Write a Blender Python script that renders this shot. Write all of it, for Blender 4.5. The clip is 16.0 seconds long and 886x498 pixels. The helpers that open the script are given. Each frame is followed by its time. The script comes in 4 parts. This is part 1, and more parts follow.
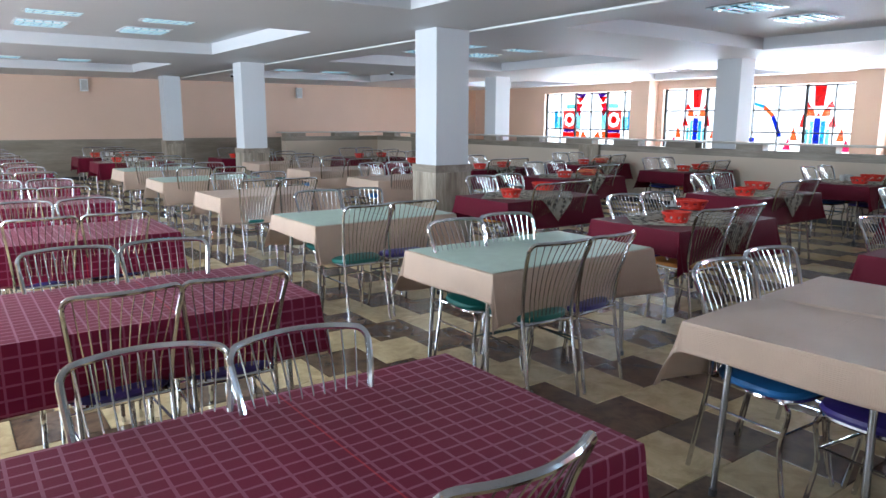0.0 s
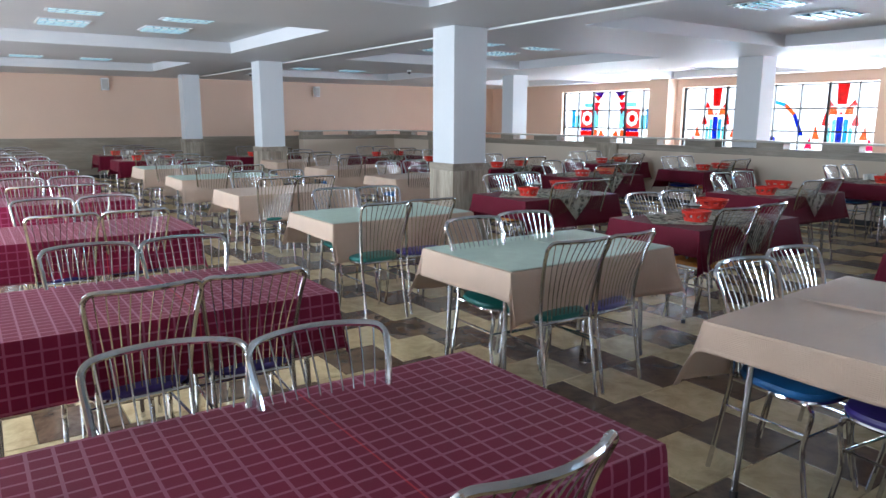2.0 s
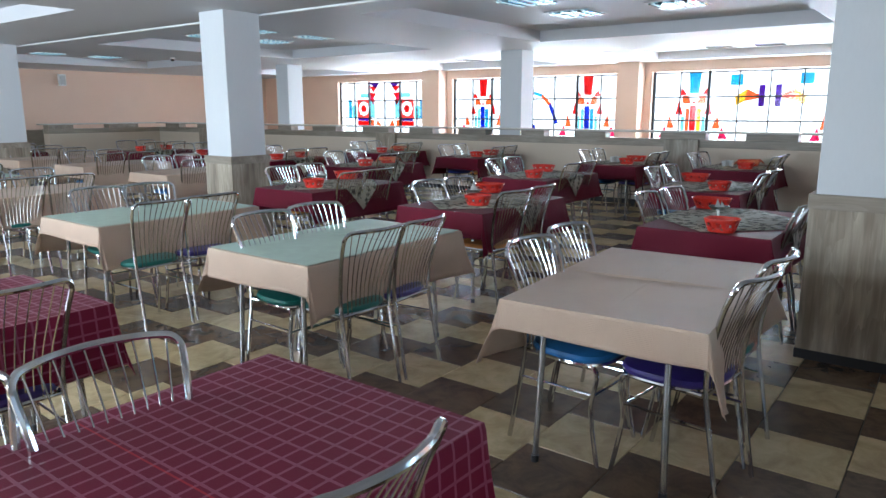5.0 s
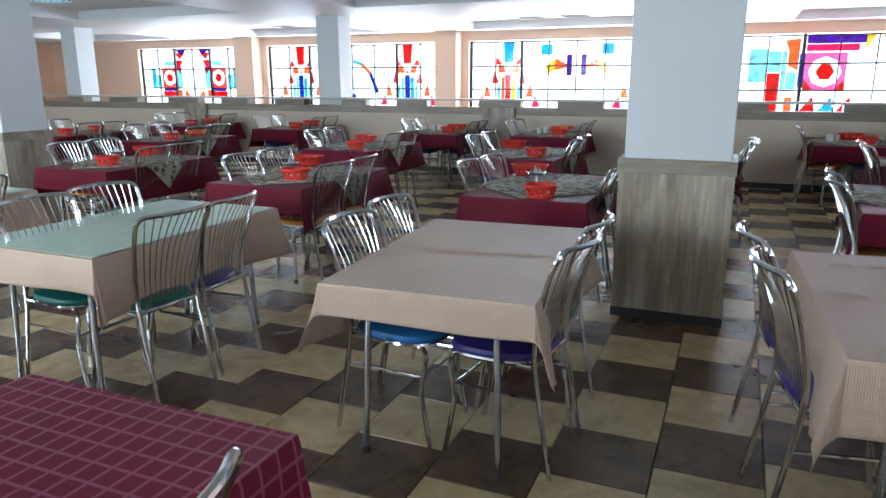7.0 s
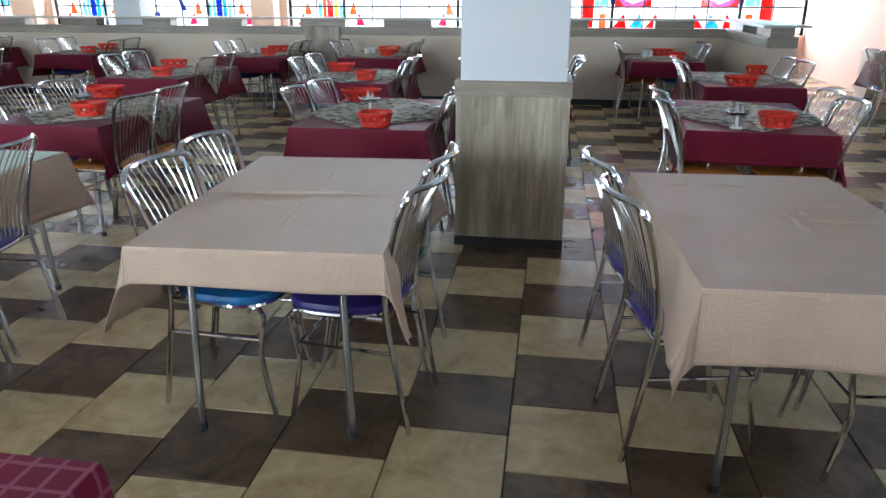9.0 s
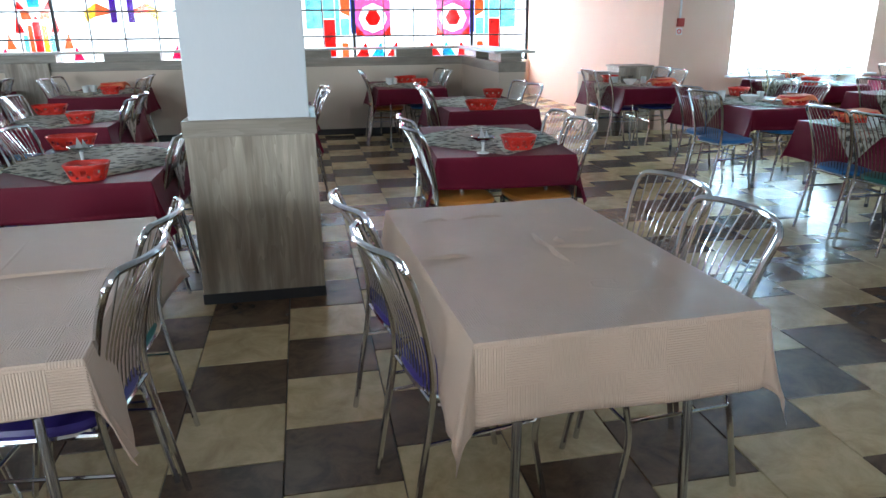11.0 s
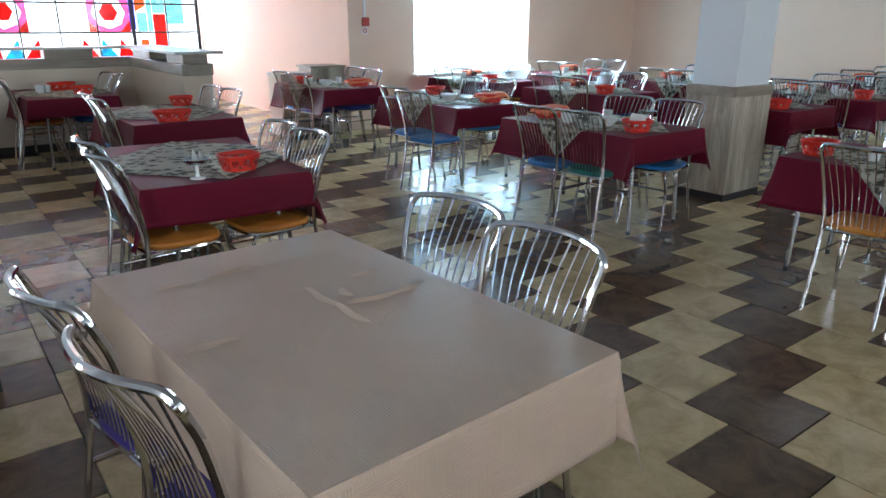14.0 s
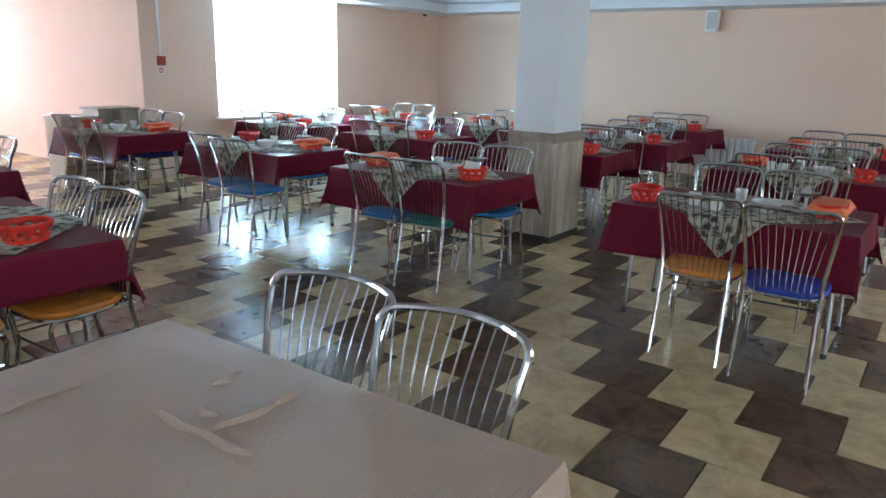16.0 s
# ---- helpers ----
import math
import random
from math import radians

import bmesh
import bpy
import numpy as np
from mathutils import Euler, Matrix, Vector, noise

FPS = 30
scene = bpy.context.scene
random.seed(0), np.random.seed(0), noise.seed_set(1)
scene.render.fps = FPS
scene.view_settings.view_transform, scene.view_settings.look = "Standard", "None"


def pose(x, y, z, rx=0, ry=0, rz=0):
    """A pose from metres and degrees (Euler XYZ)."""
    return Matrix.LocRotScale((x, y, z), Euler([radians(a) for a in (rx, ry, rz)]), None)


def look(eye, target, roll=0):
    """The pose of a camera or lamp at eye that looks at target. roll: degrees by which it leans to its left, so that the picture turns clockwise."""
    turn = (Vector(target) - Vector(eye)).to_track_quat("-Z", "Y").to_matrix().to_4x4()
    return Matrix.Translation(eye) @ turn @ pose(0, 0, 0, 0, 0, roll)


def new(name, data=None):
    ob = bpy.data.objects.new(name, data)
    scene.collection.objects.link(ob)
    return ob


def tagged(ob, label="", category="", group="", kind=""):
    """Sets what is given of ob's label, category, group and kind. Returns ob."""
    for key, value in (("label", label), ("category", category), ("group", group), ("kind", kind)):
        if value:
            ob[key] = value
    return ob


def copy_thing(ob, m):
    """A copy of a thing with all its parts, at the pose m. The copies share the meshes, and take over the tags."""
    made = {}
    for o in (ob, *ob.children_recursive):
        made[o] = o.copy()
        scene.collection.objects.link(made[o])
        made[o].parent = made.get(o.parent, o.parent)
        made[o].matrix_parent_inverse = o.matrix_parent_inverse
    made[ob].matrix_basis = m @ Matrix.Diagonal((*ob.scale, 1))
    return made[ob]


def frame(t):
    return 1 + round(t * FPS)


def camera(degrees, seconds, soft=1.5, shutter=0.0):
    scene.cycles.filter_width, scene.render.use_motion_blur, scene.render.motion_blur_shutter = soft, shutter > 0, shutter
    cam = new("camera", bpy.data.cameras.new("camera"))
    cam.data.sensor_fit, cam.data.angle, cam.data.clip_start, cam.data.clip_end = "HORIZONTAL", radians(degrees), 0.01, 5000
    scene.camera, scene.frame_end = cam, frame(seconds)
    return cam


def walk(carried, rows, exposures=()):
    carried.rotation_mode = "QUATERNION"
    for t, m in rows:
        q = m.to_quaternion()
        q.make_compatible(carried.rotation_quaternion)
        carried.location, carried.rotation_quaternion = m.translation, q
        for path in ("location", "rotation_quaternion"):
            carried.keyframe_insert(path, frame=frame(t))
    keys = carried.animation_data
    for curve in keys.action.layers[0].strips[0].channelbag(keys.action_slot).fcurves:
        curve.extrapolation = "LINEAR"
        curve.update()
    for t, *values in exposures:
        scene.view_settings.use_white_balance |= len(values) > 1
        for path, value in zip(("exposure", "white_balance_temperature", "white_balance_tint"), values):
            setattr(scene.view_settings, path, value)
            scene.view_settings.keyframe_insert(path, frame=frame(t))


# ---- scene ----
cam = camera(65.4, 16.0)
PATH = [
    (0, (0.361, -2.759, 1.513), (-1.228, -1.601, 1.145), 0.2),
    (0.5, (0.363, -2.764, 1.514), (-1.232, -1.614, 1.149), 0.1),
    (1, (0.365, -2.765, 1.512), (-1.238, -1.626, 1.149), 0.1),
    (1.5, (0.357, -2.757, 1.51), (-1.253, -1.628, 1.144), 0.1),
    (2, (0.347, -2.759, 1.505), (-1.268, -1.64, 1.134), 0.2),
    (2.5, (0.336, -2.775, 1.507), (-1.279, -1.658, 1.128), 0.2),
    (3, (0.303, -2.794, 1.501), (-1.296, -1.656, 1.117), 0.1),
    (3.5, (0.288, -2.834, 1.495), (-1.236, -1.597, 1.11), 0.1),
    (4, (0.281, -2.839, 1.491), (-1.129, -1.474, 1.106), 0.1),
    (4.5, (0.265, -2.808, 1.492), (-1.027, -1.332, 1.105), 0.0),
    (6.8, (0.199, -2.563, 1.482), (-0.605, -0.788, 1.018), -0.1),
    (7, (0.182, -2.541, 1.47), (-0.571, -0.751, 0.993), -0.1),
    (7.5, (0.16, -2.494, 1.458), (-0.478, -0.679, 0.914), 0.1),
    (8, (0.138, -2.429, 1.456), (-0.381, -0.597, 0.845), 0.3),
    (8.5, (0.113, -2.356, 1.459), (-0.296, -0.511, 0.804), 0.3),
    (9, (0.086, -2.286, 1.466), (-0.199, -0.430, 0.777), 0.0),
    (9.5, (0.075, -2.231, 1.463), (-0.059, -0.352, 0.791), -0.2),
    (10, (0.092, -2.168, 1.462), (0.173, -0.272, 0.829), -0.0),
    (10.2, (0.107, -2.125, 1.464), (0.261, -0.232, 0.837), -0.2),
    (12.3, (0.192, -1.734, 1.46), (0.846, 0.054, 0.848), -0.7),
    (12.5, (0.19, -1.693, 1.467), (0.906, 0.07, 0.85), -0.8),
    (13, (0.143, -1.57, 1.479), (1.023, 0.112, 0.848), -0.3),
    (13.5, (0.116, -1.476, 1.477), (1.135, 0.123, 0.84), -0.1),
    (14, (0.119, -1.372, 1.47), (1.27, 0.138, 0.843), 0.2),
    (14.5, (0.129, -1.277, 1.481), (1.386, 0.154, 0.872), 0.4),
    (15, (0.177, -1.161, 1.479), (1.55, 0.17, 0.894), 0.8),
    (15.5, (0.209, -1.077, 1.475), (1.673, 0.17, 0.926), 1.7),
    (16, (0.189, -0.968, 1.49), (1.753, 0.169, 0.979), 1.7),
]
walk(cam, [(t, look(eye, target, roll)) for t, eye, target, roll in PATH],
     [(0.0, -0.04, 6330, 17), (2.0, -0.12, 6330, 17), (4.5, -0.12, 6300, 15), (7.0, -0.02, 6280, 12), (8.5, 0.18, 6280, 12), (10.0, 0.22, 6280, 12), (12.5, 0.04, 6350, 13), (14.0, 0.05, 6380, 13), (16.0, 0.12, 6400, 13)])


# ---- world and lights ----
world = bpy.data.worlds.new("sky_world")
scene.world = world
world.use_nodes = True
wn = world.node_tree.nodes
sky = wn.new("ShaderNodeTexSky")
sky.sky_type, sky.sun_disc, sky.sun_elevation, sky.sun_rotation = "NISHITA", False, radians(40), radians(20)
world.node_tree.links.new(sky.outputs[0], wn["Background"].inputs[0])
wn["Background"].inputs[1].default_value = 0.08
sun = new("sun", bpy.data.lights.new("sun", "SUN"))
sun.data.energy, sun.data.angle, sun.data.color = 1.0, radians(15), (1, 0.97, 0.92)
sun.matrix_world = look((0, 40, 30), (0, 0, 0))


def window_light(x0, x1, y, z0, z1, inward, radiance, color=(1, 1, 1)):
    """Daylight standing just outside a window's opening."""
    data = bpy.data.lights.new("window_light", "AREA")
    data.shape, data.size, data.size_y = "RECTANGLE", x1 - x0, z1 - z0
    data.energy, data.color = radiance * math.pi * (x1 - x0) * (z1 - z0), color
    ob = new("window_light", data)
    m = (x0 + x1) / 2, y, (z0 + z1) / 2
    ob.matrix_world = look(m, (m[0], y + inward, m[2]))


# ---- plan ----
BEAM, COFFER = 2.54, 2.71
WEST, EAST, NORTH, SOUTH = -19.2, 11.0, 12.9, -5.6
JOG_X, JOG_Y = 5.0, 7.15
STAIN = [(-15.72, -12.02, 6), (-11.28, -6.32, 8), (-5.66, -0.70, 8), (0.0, 4.98, 8)]
SILL, HEAD = 0.72, 2.32
SIDE_WIN = (6.08, 8.34, 0.74, 2.40)
BACK_WIN = [(-17.0, -13.4), (-12.4, -8.8), (-6.8, -3.2), (1.2, 3.0), (4.7, 7.9)]
for (a, b, n), q in zip(STAIN, (29.0, 29.0, 31.0, 34.0)):
    window_light(a - 0.1, b + 0.1, NORTH + 0.55, SILL - 0.3, HEAD + 0.25, -1, q, (0.76, 0.91, 1.0))
window_light(SIDE_WIN[0] - 0.2, SIDE_WIN[1] + 0.2, JOG_Y + 0.5, 0.6, 2.5, -1, 60.0, (0.60, 0.85, 1.0))
for (a, b), q in zip(BACK_WIN, (10.0, 17.0, 26.0, 0.5, 10.0)):
    window_light(a, b, SOUTH - 0.4, 0.9, 2.45, 1, q, (0.75, 0.92, 1.0))


# ---- mesh helpers ----
class Geo:
    """Vertices and faces gathered for one mesh."""

    def __init__(self):
        self.v, self.f, self.uv, self.mi = [], [], {}, []

    def add(self, verts, faces, mat=0):
        n = len(self.v)
        self.v += [tuple(p) for p in verts]
        self.f += [tuple(n + i for i in f) for f in faces]
        self.mi += [mat] * len(faces)
        return self

    def box(self, x0, x1, y0, y1, z0, z1, mat=0, ch=0.0):
        if ch <= 0:
            v = [(x, y, z) for z in (z0, z1) for y in (y0, y1) for x in (x0, x1)]
            return self.add(v, [(0, 2, 3, 1), (4, 5, 7, 6), (0, 1, 5, 4), (2, 6, 7, 3), (0, 4, 6, 2), (1, 3, 7, 5)], mat)
        bm = bmesh.new()
        bmesh.ops.create_cube(bm, size=1)
        for p in bm.verts:
            p.co = ((x0 + x1) / 2 + p.co.x * (x1 - x0), (y0 + y1) / 2 + p.co.y * (y1 - y0), (z0 + z1) / 2 + p.co.z * (z1 - z0))
        bmesh.ops.bevel(bm, geom=bm.edges[:], offset=ch, segments=2, affect="EDGES", profile=0.5)
        bm.verts.index_update()
        self.add([p.co[:] for p in bm.verts], [[p.index for p in f.verts] for f in bm.faces], mat)
        bm.free()
        return self

    def tube(self, pts, r, sides=8, mat=0, cap=True, r2=None):
        pts = [Vector(p) for p in pts]
        up = None
        rings = []
        for i, p in enumerate(pts):
            d = (pts[min(i + 1, len(pts) - 1)] - pts[max(i - 1, 0)]).normalized()
            if up is None:
                up = d.orthogonal().normalized()
            up = (up - d * up.dot(d)).normalized()
            side = d.cross(up)
            rad = r if r2 is None else r + (r2 - r) * i / (len(pts) - 1)
            rings.append([p + rad * (math.cos(2 * math.pi * k / sides) * up + math.sin(2 * math.pi * k / sides) * side) for k in range(sides)])
        v = [q for ring in rings for q in ring]
        f = [(i * sides + k, i * sides + (k + 1) % sides, (i + 1) * sides + (k + 1) % sides, (i + 1) * sides + k) for i in range(len(pts) - 1) for k in range(sides)]
        if cap:
            f += [tuple(range(sides))[::-1], tuple((len(pts) - 1) * sides + k for k in range(sides))]
        return self.add(v, f, mat)

    def lathe(self, prof, n=24, mat=0, sx=1, sy=1, power=2.0):
        """Turns (radius, height) pairs round z; power over 2 squares the round off."""
        v, f = [], []
        for r, z in prof:
            for k in range(n):
                a = 2 * math.pi * k / n
                c, s = math.cos(a), math.sin(a)
                q = (abs(c) ** power + abs(s) ** power) ** (-1 / power)
                v.append((r * c * q * sx, r * s * q * sy, z))
        for i in range(len(prof) - 1):
            f += [(i * n + k, i * n + (k + 1) % n, (i + 1) * n + (k + 1) % n, (i + 1) * n + k) for k in range(n)]
        return self.add(v, f, mat)

    def mesh(self, name, mats, smooth=False):
        me = bpy.data.meshes.new(name)
        me.from_pydata(self.v, [], self.f)
        for m in mats if isinstance(mats, (list, tuple)) else [mats]:
            me.materials.append(m)
        if any(self.mi):
            me.polygons.foreach_set("material_index", self.mi)
        if smooth:
            me.polygons.foreach_set("use_smooth", [True] * len(me.polygons))
            me.set_sharp_from_angle(angle=radians(40))
        me.update()
        return me


def spline(pts, n=6):
    """A smooth line through the points."""
    p = [Vector(q) for q in pts]
    p = [2 * p[0] - p[1]] + p + [2 * p[-1] - p[-2]]
    out = []
    for i in range(1, len(p) - 2):
        for k in range(n):
            t = k / n
            out.append(0.5 * (2 * p[i] + (p[i + 1] - p[i - 1]) * t + (2 * p[i - 1] - 5 * p[i] + 4 * p[i + 1] - p[i + 2]) * t * t + (3 * p[i] - p[i - 1] - 3 * p[i + 1] + p[i + 2]) * t ** 3))
    return out + [p[-2]]


def part(name, geo, material, parent, label="", smooth=False):
    """Links a Geo, or a ready mesh, as one mesh object under a thing or a part."""
    me = geo if isinstance(geo, bpy.types.Mesh) else geo.mesh(name, material, smooth)
    ob = new(name, me)
    ob.parent = parent
    if label:
        tagged(ob, label)
    return ob


def thing(name, label, category, group="", m=None):
    ob = new(name)
    ob.empty_display_size = 0.1
    if m is not None:
        ob.matrix_basis = m
    return tagged(ob, label, category, group)


def structure(name, geo, mats, label, category, smooth=False):
    return tagged(new(name, geo.mesh(name, mats, smooth)), label, category, kind="structure")


# ---- materials ----
def material(name, color, rough=0.5, metal=0.0, spec=0.5):
    m = bpy.data.materials.new(name)
    m.use_nodes = True
    b = m.node_tree.nodes["Principled BSDF"]
    b.inputs["Base Color"].default_value = (*color, 1)
    b.inputs["Roughness"].default_value, b.inputs["Metallic"].default_value = rough, metal
    b.inputs["Specular IOR Level"].default_value = spec
    return m, m.node_tree.nodes, m.node_tree.links, b


def noise_node(nodes, links, source, scale, detail=4, stretch=(1, 1, 1), rough=0.6):
    mp = nodes.new("ShaderNodeMapping")
    mp.inputs["Scale"].default_value = stretch
    links.new(source, mp.inputs[0])
    n = nodes.new("ShaderNodeTexNoise")
    n.inputs["Scale"].default_value, n.inputs["Detail"].default_value, n.inputs["Roughness"].default_value = scale, detail, rough
    links.new(mp.outputs[0], n.inputs["Vector"])
    return n.outputs["Fac"]


def ramp(nodes, links, fac, stops):
    r = nodes.new("ShaderNodeValToRGB")
    e = r.color_ramp.elements
    for i, (pos, col) in enumerate(stops):
        el = e[i] if i < 2 else e.new(pos)
        el.position, el.color = pos, (*col, 1)
    links.new(fac, r.inputs[0])
    return r.outputs[0]


def mixed(nodes, links, fac, a, b, mode="MIX"):
    x = nodes.new("ShaderNodeMix")
    x.data_type, x.blend_type = "RGBA", mode
    for sock, val in ((x.inputs[0], fac), (x.inputs[6], a), (x.inputs[7], b)):
        if isinstance(val, bpy.types.NodeSocket):
            links.new(val, sock)
        elif isinstance(val, (int, float)):
            sock.default_value = val
        else:
            sock.default_value = (*val, 1)
    return x.outputs[2]


def calc(nodes, links, op, a, b=0.0):
    x = nodes.new("ShaderNodeMath")
    x.operation = op
    for sock, val in ((x.inputs[0], a), (x.inputs[1], b)):
        if isinstance(val, bpy.types.NodeSocket):
            links.new(val, sock)
        else:
            sock.default_value = val
    return x.outputs[0]


def bump(nodes, links, b, height, strength=0.2, distance=0.002):
    n = nodes.new("ShaderNodeBump")
    n.inputs["Strength"].default_value, n.inputs["Distance"].default_value = strength, distance
    links.new(height, n.inputs["Height"])
    links.new(n.outputs[0], b.inputs["Normal"])


def coord(nodes, which="Object"):
    return nodes.new("ShaderNodeTexCoord").outputs[which]


def plaster(name, c, var=0.06, rough=0.75):
    m, n, l, b = material(name, c, rough)
    o = coord(n)
    big = noise_node(n, l, o, 0.7, 3)
    col = ramp(n, l, big, [(0.3, [v * (1 - var) for v in c]), (0.7, [min(1, v * (1 + var)) for v in c])])
    fine = noise_node(n, l, o, 60, 3, (1, 1, 0.25))
    col = mixed(n, l, fine, col, [min(1, v * 1.05) for v in c])
    l.new(col, b.inputs["Base Color"])
    bump(n, l, b, fine, 0.25, 0.002)
    return m


def wood(name, dark, mid, light, axis=2):
    m, n, l, b = material(name, mid, 0.45)
    src = coord(n)
    rnd = n.new("ShaderNodeObjectInfo").outputs["Random"]
    shift = n.new("ShaderNodeVectorMath")
    shift.operation = "ADD"
    l.new(src, shift.inputs[0])
    l.new(calc(n, l, "MULTIPLY", rnd, 23.0), shift.inputs[1])
    o = shift.outputs[0]
    long = [26, 26, 26]
    long[axis] = 1.2
    grain = noise_node(n, l, o, 1.6, 6, long, 0.7)
    wide = [5, 5, 5]
    wide[axis] = 0.7
    bands = noise_node(n, l, o, 1.5, 3, wide, 0.5)
    bands.node.inputs["Distortion"].default_value = 0.5
    # growth rings, cut lengthwise into flames
    rings = calc(n, l, "FRACT", calc(n, l, "MULTIPLY", bands, 9.0))
    broad = [3, 3, 3]
    broad[axis] = 0.5
    tone = noise_node(n, l, o, 1.6, 3, broad, 0.6)
    col = ramp(n, l, tone, [(0.34, dark), (0.48, mid), (0.62, light)])
    col = mixed(n, l, calc(n, l, "MULTIPLY", rings, 0.38), col, dark)
    pores = ramp(n, l, grain, [(0.42, (1, 1, 1)), (0.58, (0, 0, 0))])
    col = mixed(n, l, calc(n, l, "MULTIPLY", pores, 0.33), col, [v * 0.75 for v in dark])
    l.new(col, b.inputs["Base Color"])
    bump(n, l, b, grain, 0.12, 0.001)
    return m


def tile(name, c, c2, island):
    m, n, l, b = material(name, c, 0.22, spec=0.46)
    geo_n = n.new("ShaderNodeNewGeometry")
    pos = geo_n.outputs["Position"]
    rnd = geo_n.outputs["Random Per Island"] if island else n.new("ShaderNodeObjectInfo").outputs["Random"]
    off = n.new("ShaderNodeVectorMath")
    off.operation = "ADD"
    sh = calc(n, l, "MULTIPLY", rnd, 37.0)
    l.new(pos, off.inputs[0])
    l.new(sh, off.inputs[1])
    cloud = noise_node(n, l, off.outputs[0], 6, 6, rough=0.68)
    cloud.node.inputs["Distortion"].default_value = 0.6
    col = ramp(n, l, cloud, [(0.34, c2), (0.60, c), (0.72, [v * 1.12 for v in c])])
    val = calc(n, l, "ADD", calc(n, l, "MULTIPLY", rnd, 0.22), 0.0)
    col = mixed(n, l, val, col, [v * 0.62 for v in c])
    l.new(col, b.inputs["Base Color"])
    smear = noise_node(n, l, pos, 2.3, 5)
    l.new(calc(n, l, "ADD", calc(n, l, "MULTIPLY", smear, 0.12), 0.18), b.inputs["Roughness"])
    bump(n, l, b, noise_node(n, l, off.outputs[0], 18, 4), 0.08, 0.002)
    return m


def fabric(name, c, kind="plain", rough=0.85, sheen=0.15, spec=0.12):
    """Cloth in metres of its own sheet: plain weave, ribbed or plaid."""
    m, n, l, b = material(name, c, rough, spec=spec)
    uv = coord(n, "UV")
    sep = n.new("ShaderNodeSeparateXYZ")
    l.new(uv, sep.inputs[0])
    u, v = sep.outputs[0], sep.outputs[1]
    weave = noise_node(n, l, uv, 220, 2)
    col = ramp(n, l, noise_node(n, l, uv, 2.2, 4), [(0.3, [q * 0.92 for q in c]), (0.7, [min(1, q * 1.06) for q in c])])
    if kind == "plaid":
        lines = []
        for s in (u, v):
            k = calc(n, l, "PINGPONG", s, 0.0255 if s is u else 0.029)
            lines.append(calc(n, l, "LESS_THAN", k, 0.0043))
        both = calc(n, l, "MULTIPLY", calc(n, l, "MAXIMUM", lines[0], lines[1]), 0.62)
        col = mixed(n, l, calc(n, l, "MULTIPLY", both, 0.80), col, (0.42, 0.10, 0.20))
        l.new(calc(n, l, "ADD", calc(n, l, "MULTIPLY", both, 0.6), spec), b.inputs["Specular IOR Level"])
        l.new(calc(n, l, "SUBTRACT", rough, calc(n, l, "MULTIPLY", both, 0.25)), b.inputs["Roughness"])
        seam = calc(n, l, "LESS_THAN", calc(n, l, "ABSOLUTE", calc(n, l, "SUBTRACT", v, 0.10)), 0.0028)
        col = mixed(n, l, calc(n, l, "MULTIPLY", seam, 0.75), col, (0.55, 0.04, 0.06))
        height = calc(n, l, "ADD", weave, both)
    elif kind == "rib":
        # blocks of fine ribs, turned from block to block, pressed fold lines and soft wrinkles
        chk = n.new("ShaderNodeTexChecker")
        chk.inputs["Scale"].default_value = 9.0
        l.new(uv, chk.inputs["Vector"])
        r1 = calc(n, l, "SINE", calc(n, l, "MULTIPLY", u, 900.0))
        r2 = calc(n, l, "SINE", calc(n, l, "MULTIPLY", v, 900.0))
        pick = chk.outputs["Fac"]
        rib = calc(n, l, "ADD", calc(n, l, "MULTIPLY", r1, pick), calc(n, l, "MULTIPLY", r2, calc(n, l, "SUBTRACT", 1.0, pick)))
        folds = calc(n, l, "LESS_THAN", calc(n, l, "ABSOLUTE", calc(n, l, "SUBTRACT", v, 0.11)), 0.005)
        wr = noise_node(n, l, uv, 3.2, 3, (1, 1.7, 1), 0.55)
        wr = calc(n, l, "SUBTRACT", 1.0, calc(n, l, "MINIMUM", calc(n, l, "MULTIPLY", calc(n, l, "ABSOLUTE", calc(n, l, "SUBTRACT", wr, 0.56)), 45.0), 1.0))
        height = calc(n, l, "ADD", calc(n, l, "MULTIPLY", calc(n, l, "MULTIPLY", rib, calc(n, l, "GREATER_THAN", calc(n, l, "MAXIMUM", calc(n, l, "MULTIPLY", calc(n, l, "ABSOLUTE", u), 1.5), calc(n, l, "ABSOLUTE", v)), 0.44)), 0.38), weave)
        height = calc(n, l, "ADD", height, calc(n, l, "ADD", calc(n, l, "MULTIPLY", folds, 9.0), calc(n, l, "MULTIPLY", calc(n, l, "MULTIPLY", wr, calc(n, l, "GREATER_THAN", noise_node(n, l, uv, 2.1, 1), 0.56)), 0.8)))
    else:
        height = weave
    l.new(col, b.inputs["Base Color"])
    b.inputs["Sheen Weight"].default_value, b.inputs["Sheen Roughness"].default_value = sheen, 0.4
    bump(n, l, b, height, 0.8 if kind == "rib" else 0.4, 0.0022 if kind == "rib" else 0.0012)
    return m


